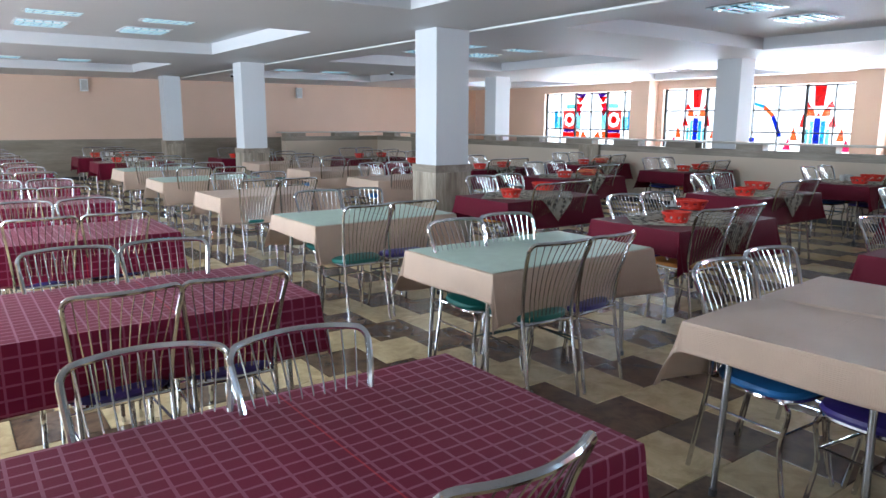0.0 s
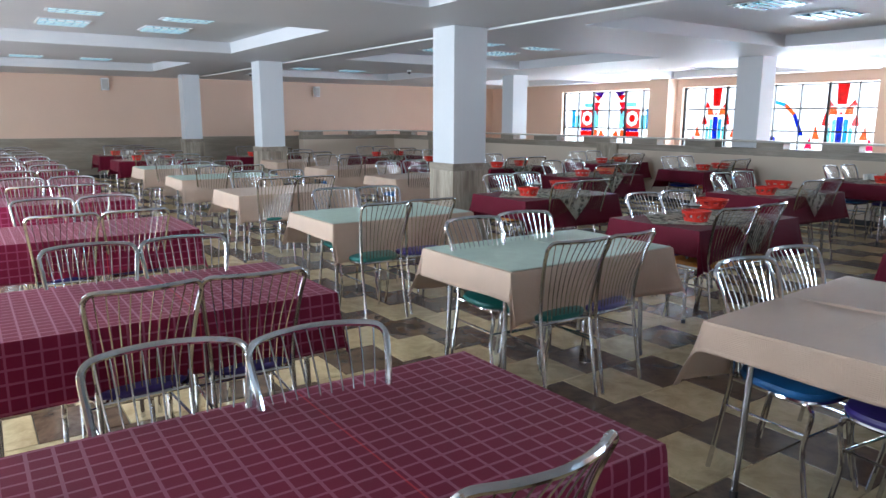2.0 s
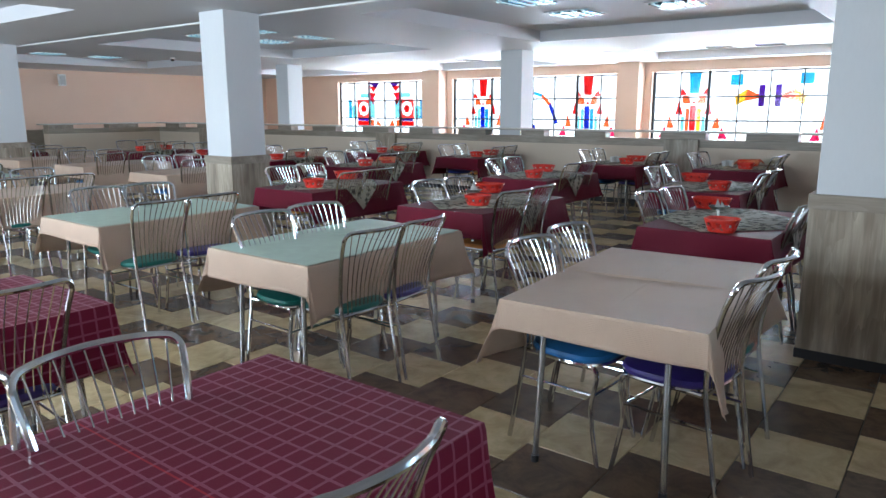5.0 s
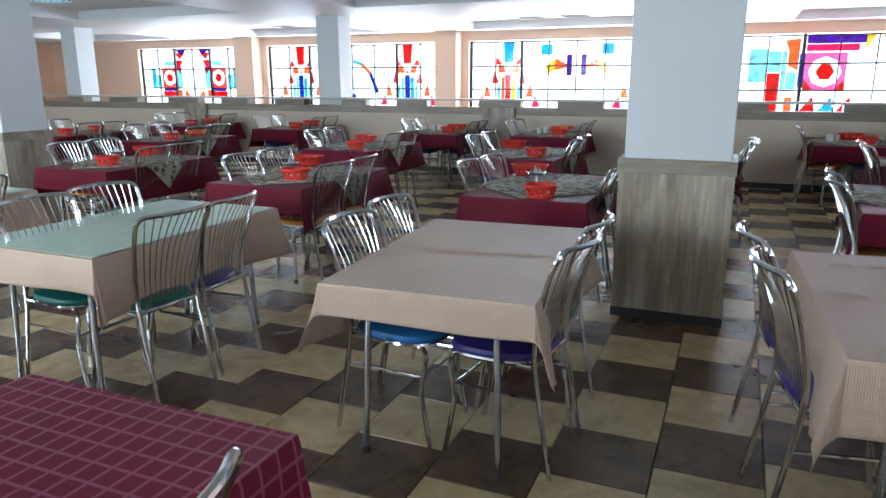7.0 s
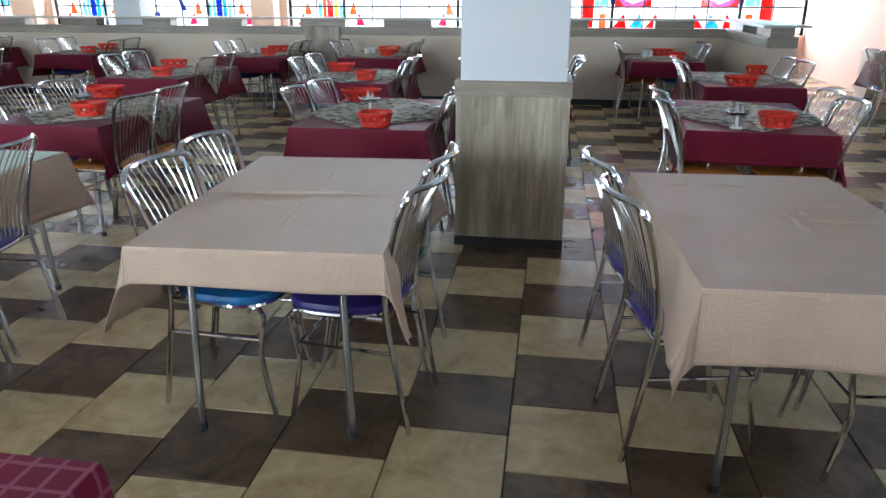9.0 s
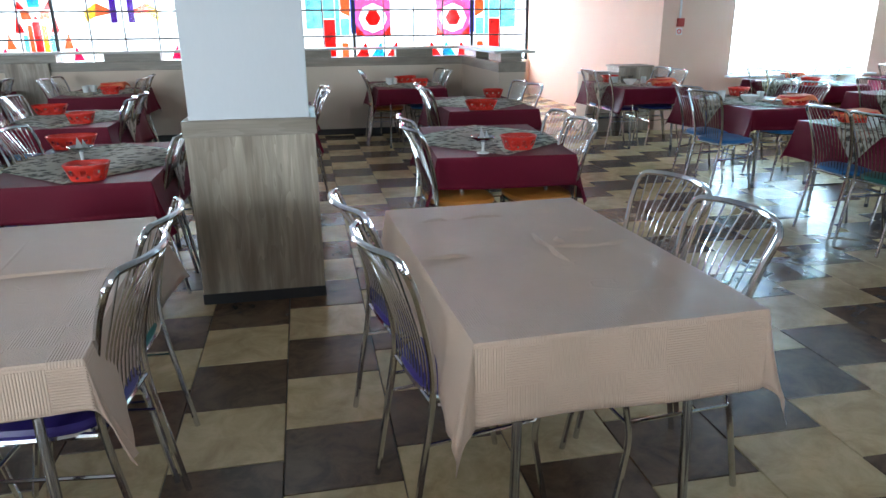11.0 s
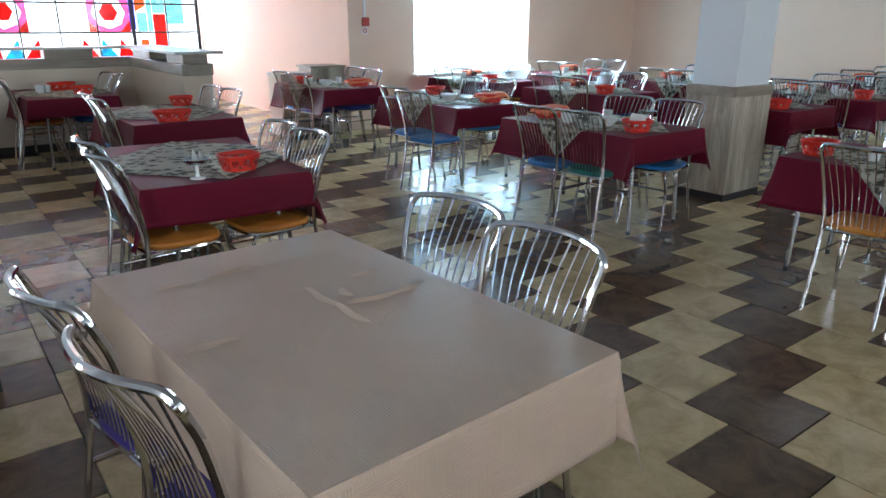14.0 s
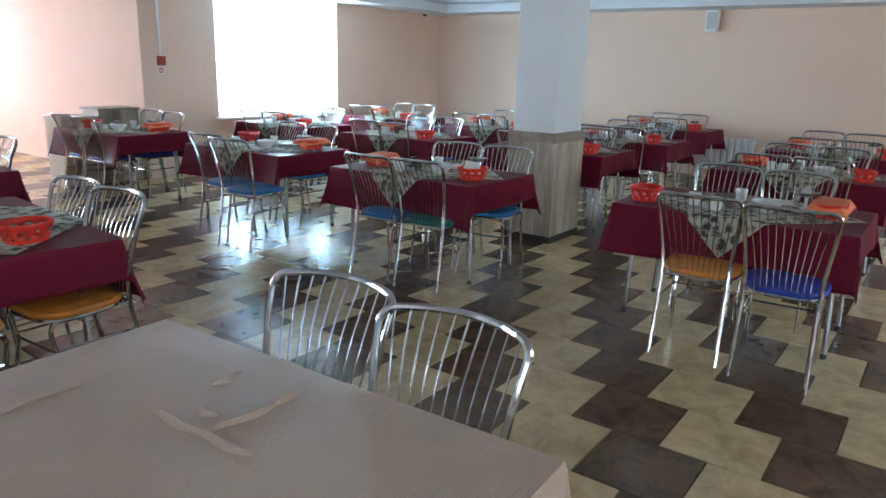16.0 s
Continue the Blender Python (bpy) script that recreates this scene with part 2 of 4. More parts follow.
def lace(name):
    m, n, l, b = material(name, (0.33, 0.31, 0.26), 0.8, spec=0.3)
    uv = coord(n, "UV")
    vor = n.new("ShaderNodeTexVoronoi")
    vor.inputs["Scale"].default_value = 17
    l.new(uv, vor.inputs["Vector"])
    leaf = noise_node(n, l, uv, 42, 4)
    leaf.node.inputs["Distortion"].default_value = 1.5
    fac = calc(n, l, "ADD", calc(n, l, "MULTIPLY", vor.outputs["Distance"], 0.55), calc(n, l, "MULTIPLY", leaf, 0.75))
    col = ramp(n, l, fac, [(0.52, (0.050, 0.045, 0.036)), (0.66, (0.43, 0.40, 0.33))])
    l.new(col, b.inputs["Base Color"])
    bump(n, l, b, fac, 0.3, 0.002)
    return m


def vinyl(name, c):
    m, n, l, b = material(name, c, 0.4)
    o = coord(n)
    f = noise_node(n, l, o, 6, 3)
    l.new(ramp(n, l, f, [(0.3, [q * 0.85 for q in c]), (0.7, [min(1, q * 1.1) for q in c])]), b.inputs["Base Color"])
    bump(n, l, b, noise_node(n, l, o, 300, 2), 0.15, 0.0006)
    return m


def chrome_like(name, c, rough):
    m, n, l, b = material(name, c, rough, 1.0)
    o = coord(n)
    s = noise_node(n, l, o, 9, 4)
    l.new(calc(n, l, "ADD", calc(n, l, "MULTIPLY", s, 0.12), rough - 0.05), b.inputs["Roughness"])
    return m


def plastic(name, c, rough=0.35):
    m, n, l, b = material(name, c, rough)
    f = noise_node(n, l, coord(n), 12, 3)
    l.new(ramp(n, l, f, [(0.3, [q * 0.88 for q in c]), (0.7, c)]), b.inputs["Base Color"])
    b.inputs["Subsurface Weight"].default_value = 0.0
    return m


def stained(name, c):
    m = bpy.data.materials.new(name)
    m.use_nodes = True
    n, l = m.node_tree.nodes, m.node_tree.links
    n.clear()
    out, mix = n.new("ShaderNodeOutputMaterial"), n.new("ShaderNodeMixShader")
    tr, gl = n.new("ShaderNodeBsdfTransparent"), n.new("ShaderNodeBsdfGlossy")
    gl.inputs["Roughness"].default_value = 0.08
    f = noise_node(n, l, coord(n), 5, 4)
    l.new(ramp(n, l, f, [(0.3, [q * 0.8 for q in c]), (0.65, c)]), tr.inputs[0])
    mix.inputs[0].default_value = 0.05
    l.new(tr.outputs[0], mix.inputs[1])
    l.new(gl.outputs[0], mix.inputs[2])
    l.new(mix.outputs[0], out.inputs[0])
    return m


M_WALL = plaster("peach_plaster", (0.73, 0.52, 0.405))
M_WHITE = plaster("white_paint", (0.66, 0.69, 0.72), 0.03, 0.6)
M_CEIL = plaster("ceiling_paint", (0.66, 0.67, 0.70), 0.03, 0.55)
M_HALF = plaster("cream_plaster", (0.62, 0.52, 0.42))
M_WOOD = wood("grey_oak_laminate", (0.20, 0.16, 0.12), (0.42, 0.355, 0.28), (0.60, 0.53, 0.43))
M_WOODH = wood("grey_oak_laminate_long", (0.23, 0.19, 0.15), (0.31, 0.265, 0.21), (0.41, 0.36, 0.30), 0)
M_WOODY = wood("grey_oak_laminate_cross", (0.25, 0.21, 0.165), (0.31, 0.265, 0.21), (0.37, 0.32, 0.26), 1)
M_PLINTH = material("dark_plinth", (0.025, 0.024, 0.026), 0.5)[0]
M_SLAB = wood("pale_slab", (0.48, 0.46, 0.42), (0.56, 0.54, 0.50), (0.62, 0.60, 0.56), 0)
M_LIGHT = tile("beige_tile", (0.68, 0.53, 0.305), (0.45, 0.335, 0.175), False)
M_DARK = tile("brown_tile", (0.165, 0.102, 0.062), (0.070, 0.043, 0.027), False)
M_LIGHT_I = tile("beige_tile_far", (0.68, 0.53, 0.305), (0.45, 0.335, 0.175), True)
M_DARK_I = tile("brown_tile_far", (0.165, 0.102, 0.062), (0.070, 0.043, 0.027), True)
M_GROUT = material("grout", (0.10, 0.085, 0.07), 0.85)[0]
M_PLAID = fabric("plaid_cloth", (0.205, 0.010, 0.042), "plaid", 0.48, 0.03, 0.18)
M_BEIGE = fabric("beige_cloth", (0.60, 0.438, 0.338), "rib", 0.5, 0.05, 0.34)
M_BURG = fabric("burgundy_cloth", (0.135, 0.006, 0.022), "plain", 0.55, 0.03, 0.13)
M_LACE = lace("floral_runner")
# greenish sheen of the beige cloths, put into a mint colour
M_MINT_SHEEN = plastic("mint_vinyl", (0.56, 0.72, 0.62), 0.42)
M_CHROME = chrome_like("chrome", (0.60, 0.61, 0.63), 0.11)
M_STEEL = chrome_like("brushed_steel", (0.46, 0.47, 0.49), 0.22)
SEATS = {"blue": vinyl("blue_vinyl", (0.02, 0.16, 0.42)), "purple": vinyl("purple_vinyl", (0.045, 0.028, 0.20)), "green": vinyl("green_vinyl", (0.01, 0.15, 0.13)),
         "orange": vinyl("orange_vinyl", (0.62, 0.23, 0.04)), "royal": vinyl("royal_blue_vinyl", (0.02, 0.05, 0.36))}
M_BOARD = wood("table_board", (0.25, 0.17, 0.1), (0.33, 0.24, 0.15), (0.4, 0.3, 0.2), 1)
M_RED = plastic("red_plastic", (0.72, 0.035, 0.02))
M_ORANGE = plastic("orange_napkin", (0.78, 0.20, 0.09), 0.8)
M_CHINA = plastic("white_china", (0.74, 0.75, 0.74), 0.2)
M_PAPER = plastic("paper", (0.75, 0.76, 0.75), 0.8)
M_BLACK = material("black_iron", (0.012, 0.012, 0.014), 0.5)[0]
M_PVC = material("white_pvc", (0.78, 0.79, 0.80), 0.35)[0]
M_DEVICE = plastic("grey_device", (0.55, 0.55, 0.54), 0.5)
M_TUBE, _, _, tb = material("lamp_tube", (0.85, 0.88, 0.9), 0.2)
tb.inputs["Emission Color"].default_value, tb.inputs["Emission Strength"].default_value = (0.45, 0.85, 1.0, 1), 0.5
M_MIRROR = chrome_like("louvre_mirror", (0.42, 0.62, 0.68), 0.1)

# ---- setting: floor, walls, ceiling ----
S = 0.40
structure("floor", Geo().box(WEST - 0.3, EAST + 0.3, SOUTH - 0.3, NORTH + 0.3, -0.25, -0.006), M_GROUT, "dark grout bed under glossy ceramic floor tiles", "floor")

ceil = Geo()
bays = [(-16.75, -13.55), (-11.2, -7.5), (-5.36, -1.25), (0.97, 4.6), (6.9, 10.2)]
rows = [(-3.1, 1.02), (3.1, 7.2), (9.4, 12.4)]
gx = sorted({WEST - 0.3, EAST + 0.3, *[v for b in bays for v in b]})
gy = sorted({SOUTH - 0.3, NORTH + 0.3, *[v for r in rows for v in r]})
for x0, x1 in zip(gx, gx[1:]):
    for y0, y1 in zip(gy, gy[1:]):
        deep = (x0, x1) in bays and (y0, y1) in rows
        ceil.box(x0, x1, y0, y1, COFFER if deep else BEAM, 2.95)
structure("ceiling", ceil, M_CEIL, "white painted ceiling with shallow rectangular coffers", "ceiling")
structure("cornice_east", Geo().box(EAST - 0.55, EAST, SOUTH, JOG_Y, 2.40, BEAM - 0.002), M_CEIL, "white boxed cornice under the ceiling", "cornice")
structure("cornice_window", Geo().box(JOG_X, EAST - 0.551, JOG_Y - 0.6, JOG_Y, 2.40, BEAM - 0.002), M_CEIL, "white boxed cornice above the window wall", "cornice")

structure("wall_west", Geo().box(WEST - 0.3, WEST, SOUTH, NORTH, 0, BEAM), M_WALL, "peach plastered end wall", "wall")
structure("wall_panel_west", Geo().box(WEST, WEST + 0.02, SOUTH, 7.6, 0.0, 1.0), M_WOODY, "grey oak laminate dado along the wall", "dado")
structure("wall_east", Geo().box(EAST, EAST + 0.3, SOUTH, JOG_Y + 0.3, 0, BEAM), M_WALL, "peach plastered end wall", "wall")
structure("wall_jog", Geo().box(JOG_X, JOG_X + 0.3, JOG_Y + 0.3, NORTH, 0, BEAM), M_WALL, "peach plastered wall beside the stained glass", "wall")
w = Geo()
w.box(JOG_X, SIDE_WIN[0], JOG_Y, JOG_Y + 0.3, 0, BEAM).box(SIDE_WIN[1], EAST, JOG_Y, JOG_Y + 0.3, 0, BEAM)
w.box(SIDE_WIN[0], SIDE_WIN[1], JOG_Y, JOG_Y + 0.3, 0, SIDE_WIN[2]).box(SIDE_WIN[0], SIDE_WIN[1], JOG_Y, JOG_Y + 0.3, SIDE_WIN[3], BEAM)
structure("wall_window", w, M_WALL, "peach plastered wall with a tall bright window", "wall")
w = Geo()
edges = [WEST] + [v for a, b, n in STAIN for v in (a, b)] + [JOG_X]
for i in range(0, len(edges), 2):
    if edges[i + 1] - edges[i] > 0.01:
        w.box(edges[i], edges[i + 1], NORTH, NORTH + 0.3, 0, BEAM)
        if 0 < i < len(edges) - 2:
            w.box(edges[i] - 0.03, edges[i + 1] - 0.17, NORTH - 0.38, NORTH, 0, BEAM)
for a, b, n in STAIN:
    w.box(a, b, NORTH, NORTH + 0.3, 0, SILL).box(a, b, NORTH, NORTH + 0.3, HEAD, BEAM)
structure("wall_north", w, M_WALL, "peach wall with piers between stained glass windows", "wall")
w = Geo()
edges = [WEST] + [v for a in BACK_WIN for v in a] + [EAST]
for i in range(0, len(edges), 2):
    w.box(edges[i], edges[i + 1], SOUTH - 0.3, SOUTH, 0, BEAM)
for a, b in BACK_WIN:
    w.box(a, b, SOUTH - 0.3, SOUTH, 0, 0.9).box(a, b, SOUTH - 0.3, SOUTH, 2.45, BEAM)
structure("wall_south", w, M_WALL, "plain peach wall with wide windows", "wall")
structure("baseboard", Geo().box(WEST + 0.02, WEST + 0.034, SOUTH, 7.6, 0, 0.07), M_PLINTH, "dark baseboard", "baseboard")

# half-height partition with a raised shelf
HY, HX = 7.9, 2.38
p = Geo().box(-17.6, HX, HY, HY + 0.22, 0, 0.93).box(HX, HX + 0.3, 5.95, HY + 0.22, 0, 0.93).box(-17.9, -17.601, 5.0, HY + 0.22, 0, 0.93)
half = structure("partition", p, M_HALF, "waist-high cream plastered partition with a raised shelf", "partition")
part("wood_band", Geo().box(-17.6, HX - 0.012, HY - 0.012, HY + 0.232, 0.931, 1.045, ch=0.004), M_WOODH, half)
part("wood_band", Geo().box(HX - 0.011, HX + 0.312, 5.938, HY + 0.232, 0.931, 1.045, ch=0.004), M_WOODY, half)
part("wood_band", Geo().box(-17.912, -17.6005, 4.988, HY + 0.232, 0.931, 1.045, ch=0.004), M_WOODY, half)
part("shelf", Geo().box(-18.0, -17.602, 4.9, HY + 0.32, 1.145, 1.172, ch=0.006), M_SLAB, half, "pale wood shelf on blocks")
for y0, y1 in ((5.0, 5.6), (6.5, 7.3)):
    part("block", Geo().box(-17.87, -17.62, y0, y1, 1.0455, 1.1445), M_WOODH, half)
part("skirting", Geo().box(-17.6, HX - 0.014, HY - 0.014, HY - 0.0005, 0, 0.08), M_PLINTH, half)
part("skirting", Geo().box(HX - 0.014, HX - 0.0005, 5.95, HY - 0.016, 0, 0.08), M_PLINTH, half)
part("shelf", Geo().box(-17.6, HX - 0.09, HY - 0.1, HY + 0.32, 1.145, 1.172, ch=0.006), M_SLAB, half, "pale wood shelf on blocks")
part("shelf", Geo().box(HX - 0.089, HX + 0.4, 5.85, HY + 0.32, 1.145, 1.172, ch=0.006), M_SLAB, half, "pale wood shelf on blocks")
rnd = random.Random(5)
x = -17.3
while x < HX - 0.7:
    bl = rnd.uniform(0.45, 0.75)
    part("block", Geo().box(x, x + bl, HY + 0.01, HY + 0.21, 1.0455, 1.1445), M_WOODH, half)
    x += bl + rnd.uniform(0.5, 0.95)
for y0, y1 in ((7.2, 7.9), (6.0, 6.55)):
    part("block", Geo().box(HX + 0.03, HX + 0.28, y0, y1, 1.0455, 1.1445), M_WOODH, half)
for x in (-15.4, -9.23, -3.25):
    part("pilaster", Geo().box(x - 0.26, x + 0.26, HY - 0.07, HY - 0.0125, 0.0, 1.044, ch=0.003), M_WOOD, half, "grey oak laminate pilaster")


def column(x, y, dado, wide=0.66, deep=0.48):
    c = thing("column", "white square column with grey oak cladding below", "column", "columns of the hall", pose(x, y, 0))
    c["kind"] = "structure"
    a, b = wide / 2, deep / 2
    part("shaft", Geo().box(-a + 0.025, a - 0.025, -b + 0.025, b - 0.025, 0.02, BEAM - 0.001, ch=0.006), M_WHITE, c)
    for k in (-1, 1):
        y0, y1 = sorted((k * b, k * (b - 0.02)))
        part("cladding_panel", Geo().box(-a, a, y0, y1, 0.06, dado - 0.086), M_WOOD, c)
        x0, x1 = sorted((k * a, k * (a - 0.02)))
        part("cladding_panel", Geo().box(x0, x1, -b + 0.021, b - 0.021, 0.06, dado - 0.086), M_WOOD, c)
    part("trim", Geo().box(-a - 0.008, a + 0.008, -b - 0.008, b + 0.008, dado - 0.085, dado, ch=0.003), M_WOODH, c, "grey oak trim band")
    part("plinth", Geo().box(-a - 0.004, a + 0.004, -b - 0.004, b + 0.004, 0, 0.059), M_PLINTH, c, "dark plinth")
    return c


column(-0.13, 2.00, 1.006)
column(5.80, 1.99, 0.965, 0.56, 0.46)
column(-6.42, 2.16, 0.99, 0.48, 0.52)
column(-12.52, 2.12, 0.975, 0.46, 0.50)
column(-17.63, 2.04, 0.99, 0.44, 0.46)
column(-6.50, 8.40, 1.03, 0.50, 0.46)
column(-12.85, 8.50, 1.03, 0.46, 0.50)

# daylight outside the windows
M_SKY = bpy.data.materials.new("overcast_sky")
M_SKY.use_nodes = True
sn = M_SKY.node_tree.nodes
sn.clear()
so, se = sn.new("ShaderNodeOutputMaterial"), sn.new("ShaderNodeEmission")
se.inputs[0].default_value, se.inputs[1].default_value = (0.93, 0.97, 1.0, 1), 3.4
M_SKY.node_tree.links.new(se.outputs[0], so.inputs[0])
structure("backdrop_sky", Geo().box(-26, 12, NORTH + 6.0, NORTH + 6.1, -6, 9), M_SKY, "plain white overcast sky beyond the windows", "sky")
structure("backdrop_sky_side", Geo().box(5.4, 12, JOG_Y + 2.0, JOG_Y + 2.1, -1, 5), M_SKY, "plain white overcast sky beyond the window", "sky")

# ---- windows ----
GLASS = {k: stained(k + "_glass", c) for k, c in dict(clear=(0.93, 0.96, 0.97), red=(0.80, 0.06, 0.05), orange=(0.92, 0.33, 0.14), yellow=(0.95, 0.68, 0.12), blue=(0.04, 0.14, 0.65), sky=(0.10, 0.58, 0.80),
         pale=(0.45, 0.82, 0.88), violet=(0.22, 0.06, 0.48), pink=(0.86, 0.10, 0.30), white=(0.97, 0.97, 0.97)).items()}


def pane_mesh(pts, mat, y=0.0):
    g = Geo()
    n = len(pts)
    v = [(a, y - 0.002, b) for a, b in pts] + [(a, y + 0.002, b) for a, b in pts]
    g.add(v, [tuple(range(n)), tuple(range(n, 2 * n))[::-1]] + [(i, n + i, n + (i + 1) % n, (i + 1) % n) for i in range(n)])
    return g


class Stain:
    """One stained glass window; pieces are laid on the clear panes in metres from its left and the floor."""

    def __init__(self, i, a, b, n):
        self.a, self.b, self.w = a, b, b - a
        self.ob = tagged(new("window_%d" % (i + 1)), "stained glass window in a black iron grid, bright with daylight", "window", "stained glass windows", "structure")
        self.ob.matrix_basis = pose(a, NORTH + 0.12, 0)
        self.xs = [self.w * k / n for k in range(n + 1)]
        zs = [SILL, 1.25, 1.76, HEAD]
        for k in range(n):
            for z0, z1 in zip(zs, zs[1:]):
                self.poly("clear", [(self.xs[k] + 0.012, z0 + 0.012), (self.xs[k + 1] - 0.012, z0 + 0.012), (self.xs[k + 1] - 0.012, z1 - 0.012), (self.xs[k] + 0.012, z1 - 0.012)], 0, "pane")
        thick = {0, n, n // 4 + (1 if n == 6 else 0), n - n // 4 - (1 if n == 6 else 0)}
        for k, x in enumerate(self.xs):
            r = 0.03 if k in thick else 0.012
            x = min(max(x, r), self.w - r)
            part("mullion", Geo().box(x - r, x + r, -0.03, 0.03, SILL, HEAD), M_BLACK, self.ob)
        for z in (SILL + 0.03, 1.25, 1.76, HEAD - 0.03):
            part("transom", Geo().box(0, self.w, -0.028, 0.028, z - 0.015, z + 0.015), M_BLACK, self.ob)

    def poly(self, col, pts, layer=1, name="glass_piece"):
        part(name, pane_mesh(pts, col, -0.006 * layer), GLASS[col], self.ob)

    def rect(self, col, x0, x1, z0, z1, layer=1):
        self.poly(col, [(x0, z0), (x1, z0), (x1, z1), (x0, z1)], layer)

    def disc(self, col, x, z, r, layer=2, n=14, k=1.0):
        self.poly(col, [(x + r * math.cos(2 * math.pi * i / n), z + k * r * math.sin(2 * math.pi * i / n)) for i in range(n)], layer)

    def crown(self, x, bar="blue", core="red"):
        """A tall spire with teeth on both sides and bars below."""
        self.poly(core, [(x - 0.10, 1.84), (x + 0.10, 1.84), (x + 0.13, 2.28), (x - 0.13, 2.28)])
        self.poly("orange", [(x - 0.25, 1.62), (x - 0.06, 1.62), (x - 0.12, 1.79), (x - 0.25, 1.79)])
        self.poly("orange", [(x + 0.06, 1.62), (x + 0.25, 1.62), (x + 0.25, 1.79), (x + 0.12, 1.79)])
        self.poly("red", [(x - 0.05, 1.62), (x + 0.05, 1.62), (x, 1.7)])
        self.rect("pale" if bar == "blue" else "orange", x - 0.17, x - 0.09, SILL + 0.05, 1.52)
        self.rect("sky" if bar == "blue" else "yellow", x + 0.07, x + 0.17, SILL + 0.05, 1.52)
        self.rect(bar, x - 0.08, x + 0.06, SILL + 0.05, 1.58)
        for s in (-1, 1):
            for d, z, q in ((0.31, 1.38, 0.3), (0.5, 1.08, 0.32), (0.24, 1.8, 0.16)):
                self.poly("red" if d != 0.5 else "orange", [(x + s * (d - 0.09), z), (x + s * (d + 0.09), z), (x + s * (d + 0.03), z + q)])
            self.poly("pink", [(x + s * 0.56, 0.86), (x + s * 0.76, 0.86), (x + s * 0.62, 1.14)])
            self.rect("pale", min(x + s * 0.19, x + s * 0.27), max(x + s * 0.19, x + s * 0.27), 1.0, 1.34)

    def rose(self, x, z, r=0.3, ground="red"):
        """A square with a clear round opening and a red heart."""
        g, n = Geo(), 8
        inner = [(x + r * 0.8 * math.cos(2 * math.pi * k / n), z + r * 0.8 * math.sin(2 * math.pi * k / n)) for k in range(n)]
        outer = []
        for k in range(n):
            c, q = math.cos(2 * math.pi * k / n), math.sin(2 * math.pi * k / n)
            m = max(abs(c), abs(q))
            outer.append((x + r * c / m, z + r * q / m))
        for k in range(n):
            a, b, c, d = inner[k], outer[k], outer[(k + 1) % n], inner[(k + 1) % n]
            g.add([(p[0], -0.006, p[1]) for p in (a, b, c, d)], [(0, 1, 2, 3)])
        part("glass_piece", g, GLASS[ground], self.ob)
        self.disc("red", x, z, r * 0.46, 1, 6)


wa, wb, wc, wd = [Stain(i, *q) for i, q in enumerate(STAIN)]
for s in (-1, 1):
    c = wa.w / 2
    q = c + s * 0.86
    wa.rose(q, 1.53, 0.27)
    wa.rect("violet", q - 0.24, q + 0.24, 1.17, 1.25)
    wa.rect("red", q - 0.27, q + 0.27, 0.98, 1.165)
    wa.rect("orange", min(q - s * 0.28, q - s * 0.42), max(q - s * 0.28, q - s * 0.42), 0.98, 1.2)
    wa.rect("sky", min(c + s * 1.36, c + s * 1.5), max(c + s * 1.36, c + s * 1.5), 1.26, 1.8)
    wa.rect("pale", min(c + s * 1.16, c + s * 1.35), max(c + s * 1.16, c + s * 1.35), 1.26, 1.62)
    wa.rect("pale", min(c + s * 0.66, c + s * 1.0), max(c + s * 0.66, c + s * 1.0), 1.86, 1.98)
    wa.rect("pale", min(c + s * 0.40, c + s * 0.58), max(c + s * 0.40, c + s * 0.58), 1.27, 1.75)
    wa.poly("violet", [(c + s * 0.2, 2.28), (c + s * 0.6, 2.28), (c + s * 0.36, 2.13)])
    for k in range(3):
        z = 2.2 - 0.19 * k
        wa.poly("red", [(c + s * 0.6, z), (c + s * (0.27 + 0.06 * k), z - 0.02), (c + s * 0.46, z - 0.19)])
    wa.poly("pink", [(c + s * 0.58, 1.98), (c + s * 0.58, 1.78), (c + s * 0.40, 1.78)])
    wa.poly("orange", [(c + s * 0.12, 1.0), (c + s * 0.4, 1.0), (c + s * 0.3, 1.22)])
wb.crown(0.95)
wb.crown(4.0)
wb.rect("blue", 2.42, 2.56, SILL + 0.05, 1.12)
wb.poly("sky", [(2.5, 1.95), (2.75, 1.88), (2.72, 1.8), (2.5, 1.88)])
wb.poly("orange", [(2.75, 1.88), (3.0, 1.66), (2.93, 1.6), (2.72, 1.8)])
wb.poly("blue", [(3.0, 1.66), (3.22, 1.15), (3.12, 1.15), (2.93, 1.6)])
wc.crown(0.93, "red", "sky")
wc.crown(4.04, "red", "sky")
c = wc.w / 2
for s in (-1, 1):
    wc.rect("violet", min(c + s * 0.1, c + s * 0.22), max(c + s * 0.1, c + s * 0.22), 1.55, 2.0)
    wc.poly("orange", [(c + s * 0.22, 1.8), (c + s * 0.45, 1.92), (c + s * 0.5, 1.66), (c + s * 0.22, 1.72)])
    wc.poly("yellow", [(c + s * 0.45, 1.92), (c + s * 0.7, 1.76), (c + s * 0.66, 1.58), (c + s * 0.5, 1.66)])
    wc.rect("sky", min(c + s * 0.55, c + s * 0.8), max(c + s * 0.55, c + s * 0.8), 2.0, 2.22)
c = wd.w / 2
